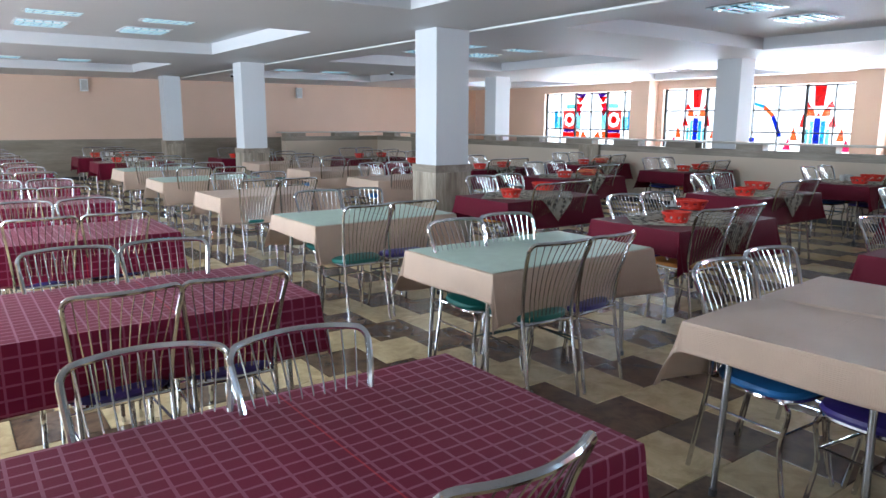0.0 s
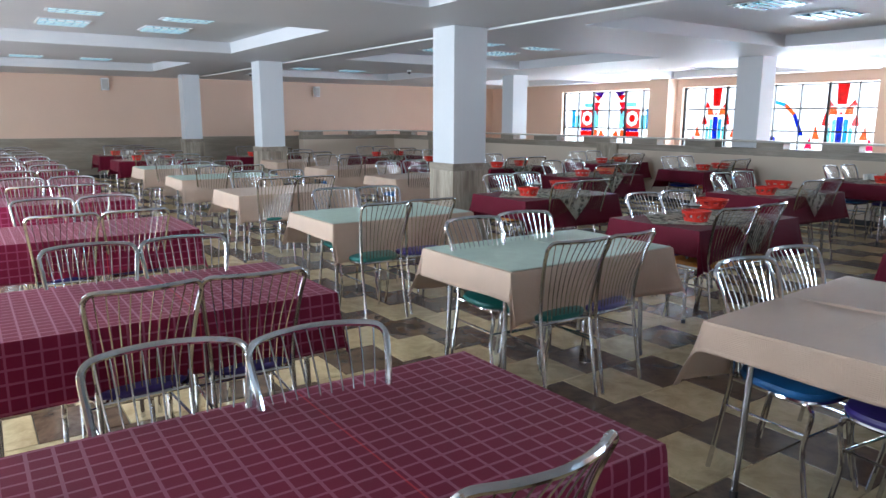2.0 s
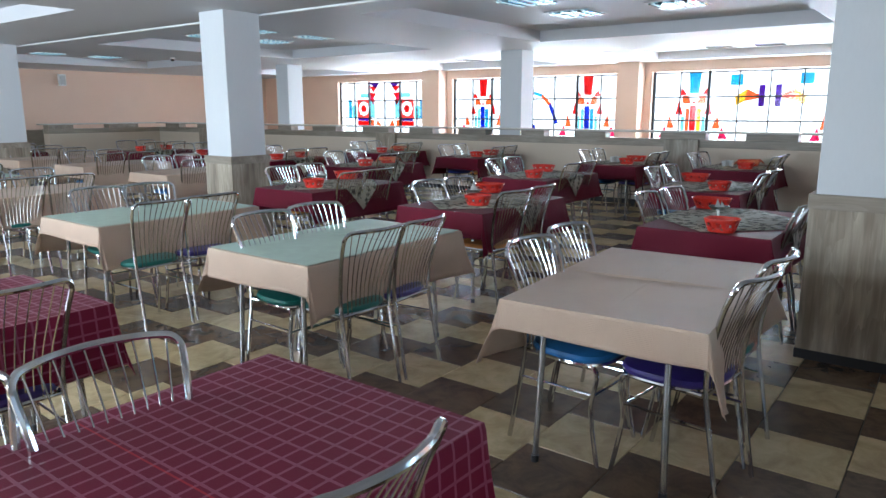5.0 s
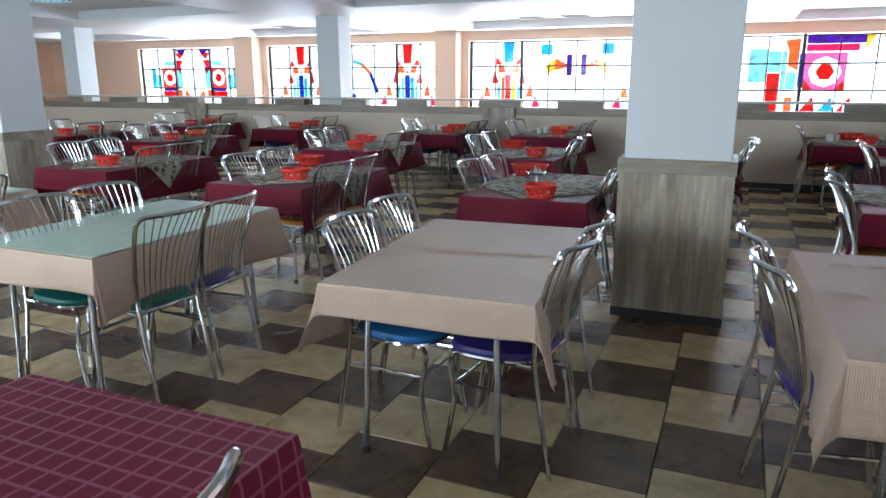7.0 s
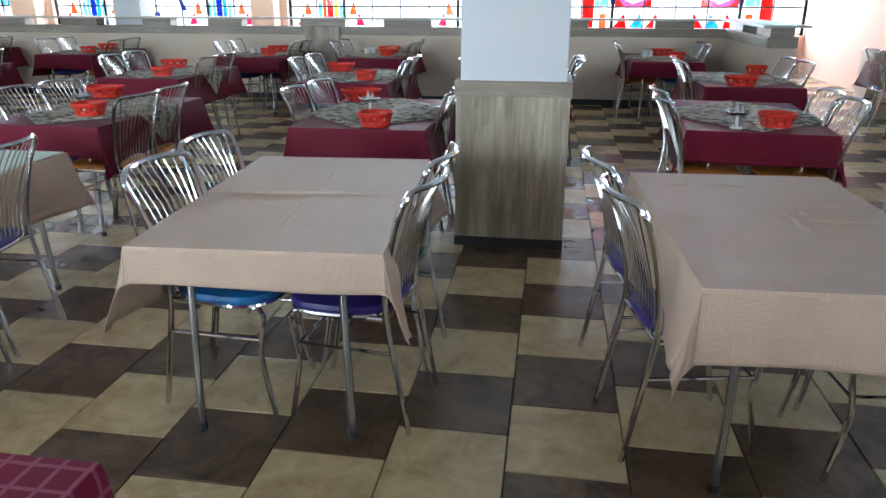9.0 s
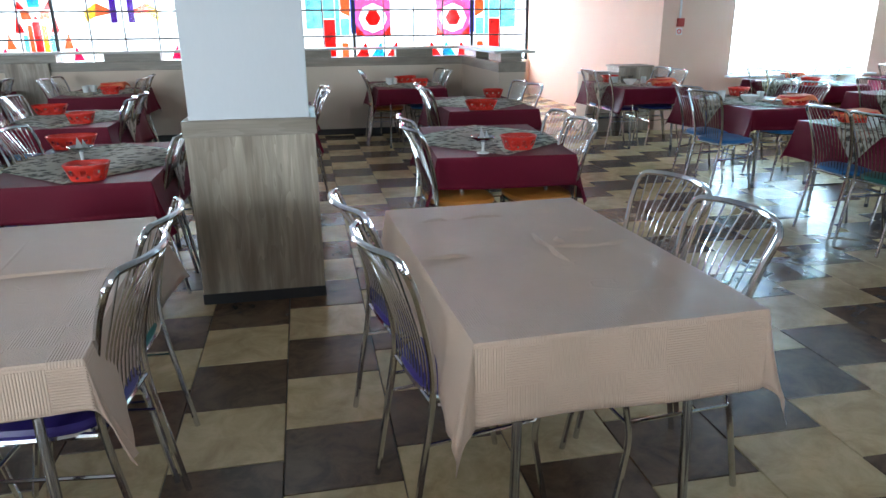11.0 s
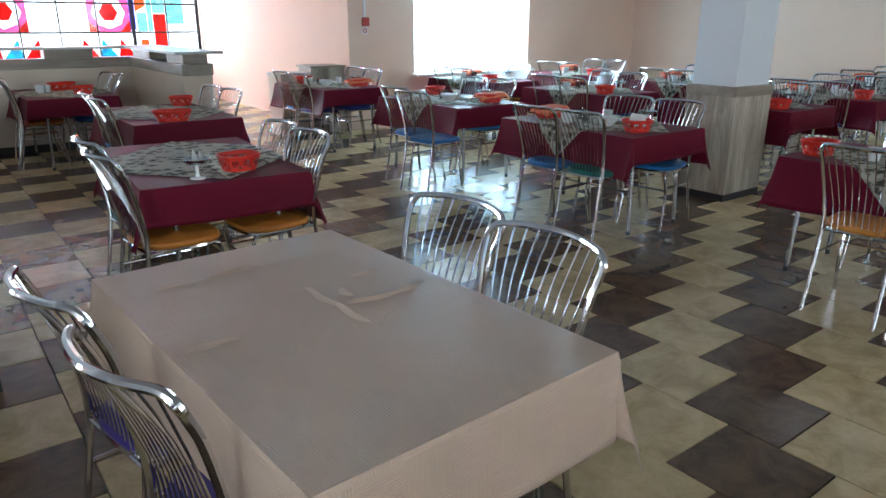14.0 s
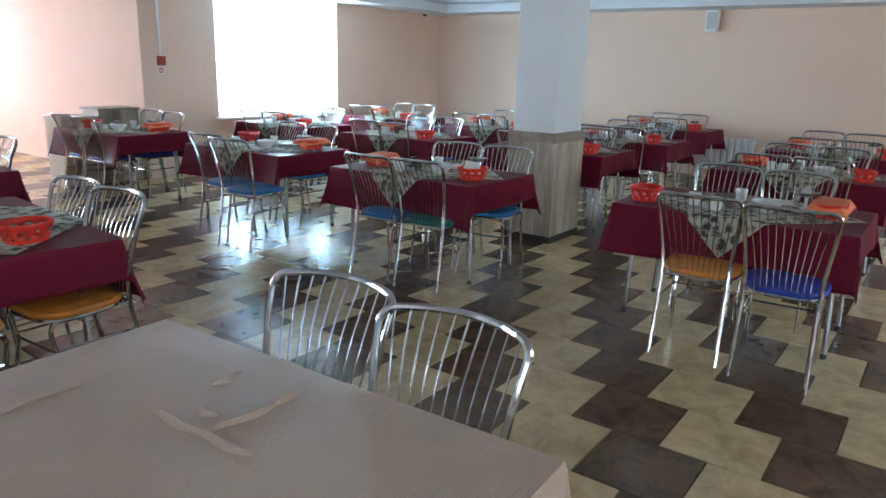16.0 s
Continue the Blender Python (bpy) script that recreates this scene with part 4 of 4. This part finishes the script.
backs("beige", -1, (0.331, -0.12, 11, "purple"), (0.287, 0.334, 10, "purple"), (-1.312, -0.01, -3, "blue"), (-1.35, 0.435, -3, "blue"),
      (-3.005, -0.207, -2, "green"), (-3.044, 0.238, -7, "purple"), (-5.133, -0.11, -4, "green"), (-5.084, 0.286, -7, "purple"))
backs("beige", 1, (1.467, -0.072, 5, "purple"), (1.496, 0.363, 8, "blue"), (-0.311, -0.078, -7, "purple"), (-0.325, 0.324, -3, "green"),
      (-2.12, -0.188, -4, "green"), (-2.125, 0.218, 5, "purple"), (-4.011, -0.236, 0, "green"), (-4.045, 0.18, -4, "purple"))
# burgundy tables
BURG = [(-1.05, 2.33), (1.36, 2.56), (-3.01, 2.15), (-5.05, 2.31), (1.83, 4.77), (-1.79, 4.52), (-3.81, 4.58), (-6.6, 4.6), (1.45, 7.15), (-2.2, 7.12), (-3.78, 7.02), (-0.2, 4.7), (-8.6, 4.7), (-10.6, 4.7), (-6.4, 7.05), (-8.5, 7.05), (-12.6, 4.7),
        (4.26, 6.38), (4.44, 4.2), (4.36, 2.2), (4.55, -0.02), (6.4, 6.0), (6.4, 4.1), (6.62, 2.28), (6.6, 0.0), (8.4, 6.0), (8.4, 4.1), (8.15, 2.2), (8.6, 0.0), (10.3, 2.4), (-13.6, 0.2), (-15.7, 0.2), (-13.9, 2.5)]
TURNED = {1: -5}
PAIRS = [("blue", "green"), ("orange", "royal"), ("purple", "blue"), ("orange", "orange"), ("royal", "blue")]
for i, (x, y) in enumerate(BURG):
    l, r = (() if i in (0, 1, 2, 18, 19, 20) else (-0.22, 0.2)), (() if i in (1, 2, 19) else (-0.2, 0.22))
    setting("burgundy", x, y, l, r, PAIRS[i % 5], PAIRS[(i + 2) % 5], TURNED.get(i, 0), i, (0.15, 0.18))
    runner(x, y, TURNED.get(i, 0))
backs("burgundy", -1, (-1.563, 2.089, 0, "purple"), (-1.525, 2.504, -3, "blue"), (0.758, 2.011, 5, "orange"), (0.796, 2.456, 3, "green"), (-3.392, 1.843, -1, "purple"), (-3.363, 2.239, -5, "blue"),
      (3.555, 3.593, 8, "blue"), (3.662, 4.019, 5, "blue"), (3.691, 1.823, 4, "green"), (3.662, 2.22, 0, "blue"), (3.691, -0.42, 4, "royal"), (3.73, 0.015, 3, "orange"))
backs("burgundy", 1, (1.805, 2.036, 3, "orange"), (1.825, 2.452, 2, "orange"), (-2.425, 1.698, -6, "orange"), (-2.435, 2.133, 3, "orange"), (4.774, 1.775, 8, "blue"), (4.745, 2.22, 12, "blue"))

# some beige tables' sheen as added mint covers, two sheets each, leaving a seam
MINT = [Geo().box(-TW / 2 + 0.004, TW / 2 - 0.004, y0, y1, TH + 0.0085, TH + 0.0105).mesh("sheet", M_MINT_SHEEN) for y0, y1 in ((-TL / 2 + 0.004, 0.076), (0.086, TL / 2 - 0.004))]
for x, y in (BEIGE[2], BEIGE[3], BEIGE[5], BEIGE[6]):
    mint = thing("table_cover", "thin mint green sheet added over a beige cloth for its greenish sheen", "table cover", "mint table covers", pose(x, y, 0))
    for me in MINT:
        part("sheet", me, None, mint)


# ---- tableware ----
TOP = TH + 0.0105


def basket_meshes(sx, sy, h):
    n = 40
    rows_z = [0.0, 0.014, 0.03, 0.058, 0.072, h]
    g = Geo()
    v, f = [], []
    for z in rows_z:
        k = 0.74 + 0.26 * z / h
        for q in range(n):
            a = 2 * math.pi * q / n
            c, s_ = math.cos(a), math.sin(a)
            w_ = (abs(c) ** 3 + abs(s_) ** 3) ** (-1 / 3)
            v.append((sx * k * c * w_, sy * k * s_ * w_, z))
    for r_ in range(len(rows_z) - 1):
        for q in range(n):
            if r_ in (2,) and q % 4 in (1, 2) or r_ == 1 and q % 4 == 3:
                continue
            f.append((r_ * n + q, r_ * n + (q + 1) % n, (r_ + 1) * n + (q + 1) % n, (r_ + 1) * n + q))
    f.append(tuple(range(n))[::-1])
    g.add(v, f)
    rim = Geo()
    rim.tube([v[(len(rows_z) - 1) * n + q] for q in range(n)] + [v[(len(rows_z) - 1) * n]], 0.0045, 6, cap=False)
    return g.mesh("body", M_RED, True), rim.mesh("rim", M_RED, True)


BASKETS = {"small": basket_meshes(0.105, 0.088, 0.08), "long": basket_meshes(0.145, 0.09, 0.078)}


def basket(size, x, y, turn):
    b = thing("bread_basket", "red plastic slotted %s basket on a burgundy table" % ("bread" if size == "small" else "long bread"), "basket", "red baskets", pose(x, y, TOP, 0, 0, turn))
    body = part("body", BASKETS[size][0], None, b)
    sol = body.modifiers.new("thickness", "SOLIDIFY")
    sol.thickness, sol.offset = 0.0025, 1
    part("rim", BASKETS[size][1], None, b)
    return b


g = Geo().lathe([(0.001, 0.0), (0.038, 0.0), (0.036, 0.006), (0.012, 0.012), (0.008, 0.03), (0.010, 0.06), (0.014, 0.068)], 20)
STEM = g.mesh("stem", M_CHINA, True)
g = Geo().lathe([(0.012, 0.067), (0.04, 0.074), (0.066, 0.09), (0.07, 0.1), (0.066, 0.1), (0.04, 0.08), (0.001, 0.074)], 24)
DISH = g.mesh("dish", M_STEEL, True)


def sheet(name, mat, pts, t=0.0012):
    """A folded paper triangle or card."""
    n = len(pts)
    p = [Vector(q) for q in pts]
    nrm = (p[1] - p[0]).cross(p[2] - p[0]).normalized() * t
    return Geo().add([q for q in p] + [q + nrm for q in p], [tuple(range(n))[::-1], tuple(range(n, 2 * n))] + [(i, (i + 1) % n, n + (i + 1) % n, n + i) for i in range(n)]).mesh(name, mat)


NAPK = [sheet("napkin", M_DEVICE, [(-0.03, 0.0, 0.085), (0.02, 0.005, 0.085), (-0.008, 0.01, 0.15)]), sheet("napkin", M_DEVICE, [(0.0, -0.02, 0.085), (0.045, 0.0, 0.085), (0.012, -0.012, 0.14)])]


def goblet(x, y, turn):
    b = thing("napkin_holder", "white footed dish with a steel bowl and folded napkins", "napkin holder", "napkin dishes", pose(x, y, TOP, 0, 0, turn))
    part("stem", STEM, None, b)
    part("dish", DISH, None, b, "shallow steel dish")
    for me in NAPK:
        part("napkin", me, None, b, "grey paper napkin")


CUP = Geo().lathe([(0.001, 0.0), (0.028, 0.0), (0.032, 0.01), (0.037, 0.075), (0.034, 0.075), (0.029, 0.012), (0.001, 0.008)], 20).mesh("cup", M_CHINA, True)
BOWL = Geo().lathe([(0.001, 0.0), (0.04, 0.0), (0.043, 0.008), (0.075, 0.04), (0.085, 0.065), (0.082, 0.065), (0.07, 0.04), (0.038, 0.012), (0.001, 0.01)], 24).mesh("bowl", M_CHINA, True)
PLATE = Geo().lathe([(0.001, 0.0), (0.06, 0.0), (0.1, 0.012), (0.101, 0.015), (0.06, 0.006), (0.001, 0.005)], 24).mesh("plate", M_CHINA, True)
TUMBLER_G = GLASS["white"]
TUMBLER = Geo().lathe([(0.001, 0.0), (0.026, 0.0), (0.033, 0.085), (0.031, 0.085), (0.025, 0.005), (0.001, 0.004)], 16).mesh("tumbler", TUMBLER_G, True)
WARE = {"cup": (CUP, "white china cup without a handle on a table runner", "cup"), "bowl": (BOWL, "white china bowl on a laid table", "bowl"), "plate": (PLATE, "small white china plate on a laid table", "plate"), "tumbler": (TUMBLER, "clear glass tumbler on a laid table", "glass")}


def ware(kind, x, y, z=TOP):
    ob = new(kind, WARE[kind][0])
    ob.matrix_basis = pose(x, y, z, 0, 0, rng.uniform(0, 90))
    return tagged(ob, WARE[kind][1], WARE[kind][2], kind + "s on the tables")


NAPKIN_BIG = Geo()
nv, nf = [], []
for a in range(9):
    for b_ in range(7):
        px, py = (a - 4) / 4 * 0.16, (b_ - 3) / 3 * 0.11
        nv.append((px, py, 0.094 + 0.006 * math.sin(9 * px + 4 * py) - 1.6 * max(0, abs(px) - 0.12) ** 1.2 - 1.5 * max(0, abs(py) - 0.085)))
for a in range(8):
    for b_ in range(6):
        nf.append((a * 7 + b_, (a + 1) * 7 + b_, (a + 1) * 7 + b_ + 1, a * 7 + b_ + 1))
NAPKIN_BIG = NAPKIN_BIG.add(nv, nf).mesh("bread_napkin", M_ORANGE, True)


def napkin(x, y, turn):
    ob = new("bread_napkin", NAPKIN_BIG)
    ob.matrix_basis = pose(x, y, TOP - 0.008, 0, 0, turn)
    sol = ob.modifiers.new("thickness", "SOLIDIFY")
    sol.thickness = 0.002
    return tagged(ob, "orange paper napkin draped over a red bread basket", "napkin", "orange napkins")


CARD = sheet("card", M_PAPER, [(-0.07, 0.0, 0.07), (0.06, 0.01, 0.06), (0.05, 0.035, 0.14), (-0.05, 0.03, 0.15)])

# by table: the small basket and the long one, from the table's middle
LAID = {0: ((0.10, -0.55), (-0.27, 0.50)), 1: ((0.07, -0.45), None), 2: ((0.11, -0.27), (-0.33, 0.56)), 3: ((0.08, -0.32), (-0.30, 0.52)), 4: ((0.27, 0.42), (-0.11, -0.58)), 5: ((0.16, -0.38), (-0.3, 0.36)), 6: ((0.12, -0.4), (-0.2, 0.4)),
        17: ((-0.18, 0.3), (0.17, -0.42)), 18: ((0.16, 0.45), (0.16, -0.44)), 19: ((-0.15, -0.48), (-0.1, 0.43)), 20: ((-0.21, 0.53), (0.05, -0.45))}
for i, (x, y) in enumerate(BURG):
    if x > 4:
        (ax, ay), (bx, by) = LAID.get(i, ((-0.25, -0.45), (0.15, 0.42)))
        basket("small", x + ax, y + ay, rng.uniform(-20, 20))
        bx, by = x + bx, y + by
        basket("long", bx, by, rng.uniform(-12, 12))
        napkin(bx, by, rng.uniform(-12, 12))
        for dx, dy, k in ((-0.22, 0.12, "cup"), (-0.14, 0.22, "cup"), (-0.1, 0.04, "tumbler"), (0.02, 0.14, "tumbler"), (-0.12, -0.16, "bowl"), (0.16, 0.05, "cup"), (0.22, -0.12, "plate")):
            ware(k, x + dx + rng.uniform(-0.03, 0.03), y + dy + rng.uniform(-0.03, 0.03))
        goblet(x + 0.2, y - 0.3, rng.uniform(0, 90))
    elif y > 6.5 or x < -5.1:
        basket("long", x + 0.05, y + 0.3, rng.uniform(-15, 15))
        if i % 2:
            napkin(x + 0.05, y + 0.3, rng.uniform(-15, 15))
        basket("small", x + 0.15, y - 0.3, rng.uniform(-15, 15))
        for dx, dy in ((-0.2, 0.0), (-0.13, 0.07), (-0.2, 0.14)):
            ware("cup", x + dx, y + dy)
    else:
        near_one, far_one = LAID.get(i, ((0.1, -0.48), (0.1, 0.42)))
        basket("small", x + near_one[0], y + near_one[1], rng.uniform(-12, 12))
        if far_one:
            basket("long", x + far_one[0], y + far_one[1], rng.uniform(-8, 8))
        if x > 1 and y < 3:
            goblet(x - 0.18, y - 0.55, 20)
        elif y < 3:
            goblet(x - 0.05, y - 0.1, 40)
ob = tagged(new("menu_card", CARD), "white printed card standing in a red basket", "card")
ob.matrix_basis = pose(4.21, 1.72, TOP - 0.03, 0, 0, -60)

# ---- ceiling lights, fittings on the walls ----
FR = [Geo().box(-0.3, 0.3, s_ * 0.3 - (0.02 if s_ > 0 else 0), s_ * 0.3 + (0.02 if s_ < 0 else 0), -0.012, 0.0).mesh("frame", M_PVC) for s_ in (-1, 1)]
FR += [Geo().box(s_ * 0.3 - (0.02 if s_ > 0 else 0), s_ * 0.3 + (0.02 if s_ < 0 else 0), -0.279, 0.279, -0.012, 0.0).mesh("frame", M_PVC) for s_ in (-1, 1)]
REFL = Geo().box(-0.279, 0.279, -0.279, 0.279, -0.004, -0.001).mesh("reflector", M_MIRROR)
TUBES = [Geo().tube([(x, -0.27, -0.02), (x, 0.27, -0.02)], 0.013, 8).mesh("lamp_tube", M_TUBE, True) for x in (-0.21, -0.07, 0.07, 0.21)]
BLADES = [Geo().add([(-0.278, y - 0.012, -0.026), (0.278, y - 0.012, -0.026), (0.278, y + 0.012, -0.026), (-0.278, y + 0.012, -0.026), (-0.278, y, -0.008), (0.278, y, -0.008)], [(0, 1, 2, 3)[::-1], (0, 1, 5, 4), (2, 3, 4, 5), (0, 4, 3), (1, 2, 5)]).mesh("louvre", M_MIRROR) for y in (-0.2, -0.1, 0.0, 0.1, 0.2)]
VANES = [Geo().box(x - 0.004, x + 0.004, -0.278, 0.278, -0.034, -0.0275).mesh("vane", M_MIRROR) for x in (-0.14, 0.0, 0.14)]
LAMP = None
for b0, b1 in bays[:4]:
    for yc in (-0.9, 5.0):
        for dx in (-0.65, 0.65):
            for dy in (-0.62, 0.62):
                m = pose((b0 + b1) / 2 + dx, yc + dy, COFFER - 0.001)
                if LAMP:
                    copy_thing(LAMP, m)
                    continue
                LAMP = thing("ceiling_light", "square recessed ceiling light with mirrored louvres and bluish tubes", "ceiling light", "recessed ceiling lights", m)
                for me in FR:
                    part("frame", me, None, LAMP)
                part("reflector", REFL, None, LAMP)
                for me in TUBES:
                    part("lamp_tube", me, None, LAMP)
                for me in BLADES:
                    part("louvre", me, None, LAMP)
                for me in VANES:
                    part("vane", me, None, LAMP)

structure("cable_trunk", Geo().box(WEST + 0.03, 5.4, 2.42, 2.46, BEAM - 0.022, BEAM - 0.0005, ch=0.003), M_PVC, "white plastic cable trunking under the beam", "trunking")


def speaker(x, y, z, turn):
    b = thing("wall_speaker", "small grey wall loudspeaker on a white bracket", "loudspeaker", "wall loudspeakers", pose(x, y, z, 0, 0, turn))
    part("cabinet", Geo().box(-0.09, 0.09, -0.13, -0.03, -0.15, 0.15, ch=0.012), M_PVC, b)
    part("grille", Geo().box(-0.07, 0.07, -0.138, -0.131, -0.12, 0.12, ch=0.004), M_DEVICE, b, "grey grille")
    part("bracket", Geo().box(-0.03, 0.03, -0.03, 0.0, -0.05, 0.05), M_PVC, b)


speaker(WEST, 0.38, 2.33, 90)
speaker(WEST, 6.13, 2.28, 90)
speaker(EAST, 2.14, 2.24, -90)


def dome(x, y, z):
    b = thing("security_camera", "small dark dome camera under the ceiling", "camera", "ceiling cameras", pose(x, y, z))
    part("base", Geo().lathe([(0.001, 0.0), (0.05, 0.0), (0.05, -0.03), (0.001, -0.03)], 20), M_PVC, b, "", True)
    part("dome", Geo().lathe([(0.04, -0.03), (0.038, -0.05), (0.025, -0.068), (0.001, -0.074)], 20), M_BLACK, b, "dark dome", True)


VENT_FRAME = [Geo().box(*q, -0.014, 0.0).mesh("frame", M_PVC) for q in ((-0.3, 0.3, -0.3, -0.265), (-0.3, 0.3, 0.265, 0.3), (-0.3, -0.265, -0.264, 0.264), (0.265, 0.3, -0.264, 0.264))]
VENT_BACK = Geo().box(-0.264, 0.264, -0.264, 0.264, -0.003, -0.001).mesh("backing", M_BLACK)
VENT_SLAT = [Geo().add([(-0.263, y, -0.012), (0.263, y, -0.012), (0.263, y + 0.03, -0.004), (-0.263, y + 0.03, -0.004), (-0.263, y, -0.014), (0.263, y, -0.014), (0.263, y + 0.03, -0.006), (-0.263, y + 0.03, -0.006)], [(0, 1, 2, 3), (7, 6, 5, 4), (0, 4, 5, 1), (1, 5, 6, 2), (2, 6, 7, 3), (3, 7, 4, 0)]).mesh("slat", M_PVC) for y in (-0.255, -0.195, -0.135, -0.075, -0.015, 0.045, 0.105, 0.165, 0.225)]


def ceiling_vent(x, y, z):
    b = thing("ceiling_vent", "square white louvred air vent set in the ceiling", "vent", "ceiling vents", pose(x, y, z - 0.0005))
    for me in VENT_FRAME:
        part("frame", me, None, b)
    part("backing", VENT_BACK, None, b, "dark backing")
    for me in VENT_SLAT:
        part("slat", me, None, b)


for x, y in ((-14.9, 11.9), (-9.95, 11.9), (-3.95, 11.85), (-3.0, 11.85)):
    ceiling_vent(x, y, COFFER)
dome(-15.9, 3.0, BEAM)
dome(-12.9, 5.5, BEAM)
dome(10.2, 6.85, 2.40)

b = thing("fire_call_point", "red fire call box with a sign on the peach wall", "call point", "", pose(5.26, JOG_Y, 1.46))
part("box", Geo().box(-0.05, 0.05, -0.045, 0.0, -0.055, 0.055, ch=0.006), plastic("dull_red", (0.42, 0.05, 0.04)), b)
sign = part("sign", Geo().box(-0.045, 0.045, -0.004, 0.0, -0.165, -0.07), M_PAPER, b, "white and red sign plate")
part("mark", Geo().lathe([(0.018, 0.0), (0.032, 0.0), (0.032, 0.002), (0.018, 0.002)], 16).mesh("mark", M_RED), None, sign).matrix_basis = pose(0, -0.0045, -0.117, 90, 0, 0)
structure("conduit", Geo().box(5.24, 5.265, JOG_Y - 0.02, JOG_Y - 0.0005, 1.52, 2.40), M_PVC, "white cable conduit down the wall", "conduit")

rad = thing("radiator", "white ribbed radiator under the end wall", "radiator", "", pose(EAST - 0.09, 1.7, 0))
for k in range(8):
    part("section", Geo().box(-0.045, 0.045, -0.36 + 0.09 * k, -0.36 + 0.09 * k + 0.075, 0.12, 0.6, ch=0.015), M_PVC, rad)
for z in (0.16, 0.55):
    part("pipe", Geo().tube([(0, -0.4, z), (0, 0.4, z)], 0.014, 8), M_PVC, rad)
part("foot", Geo().box(-0.02, 0.02, -0.28, -0.25, 0, 0.12), M_PVC, rad)
part("foot", Geo().box(-0.02, 0.02, 0.2, 0.23, 0, 0.12), M_PVC, rad)

cab = thing("low_cabinet", "grey wooden cabinet standing at the wall corner", "cabinet", "", pose(4.70, 7.42, 0))
part("body", Geo().box(-0.25, 0.25, -0.2, 0.2, 0.0, 0.87, ch=0.004), M_WOOD, cab)
part("top", Geo().box(-0.265, 0.265, -0.215, 0.215, 0.8705, 0.895, ch=0.004), M_WOODH, cab)
cab = thing("low_cabinet", "pale low counter beside a grey cabinet", "cabinet", "", pose(4.22, 7.42, 0))
part("body", Geo().box(-0.21, 0.21, -0.2, 0.2, 0.0, 0.78, ch=0.004), M_HALF, cab)
part("top", Geo().box(-0.225, 0.225, -0.215, 0.215, 0.7805, 0.81, ch=0.004), M_SLAB, cab)

# ---- ceramic floor tiles, half-lapped strips ----
def tile_verts(x, y, z=0.0):
    h, k = S / 2 - 0.0016, S / 2 - 0.004
    return [(x - h, y - h, z - 0.006), (x + h, y - h, z - 0.006), (x + h, y + h, z - 0.006), (x - h, y + h, z - 0.006), (x - k, y - k, z), (x + k, y - k, z), (x + k, y + k, z), (x - k, y + k, z)]


TF = [(4, 5, 6, 7), (0, 1, 5, 4), (1, 2, 6, 5), (2, 3, 7, 6), (3, 0, 4, 7)]
near = [Geo().add(tile_verts(0, 0), TF).mesh("floor_tile", m) for m in (M_DARK, M_LIGHT)]
floor_ob = bpy.data.objects["floor"]
rest = Geo()
for i in range(int(WEST / S) - 1, int(EAST / S) + 1):
    for j in range(-30, 50):
        y = (j + 0.5 + (i % 2) * 0.5) * S
        x = (i + 0.5) * S
        if not (SOUTH < y < NORTH) or x < WEST or x > EAST:
            continue
        # the colours step half a tile from strip to strip
        jj = j - (i - i % 2) // 2
        light = jj % 2
        if -1.3 < x < 5.3 and -1.3 < y < 4.6:
            ob = part("floor_tile", near[light], None, floor_ob)
            ob.location = (x, y, 0)
        else:
            rest.add(tile_verts(x, y), TF, light)
r = part("floor_tile_field", rest, [M_DARK_I, M_LIGHT_I], floor_ob)
tagged(r, kind="stuff")
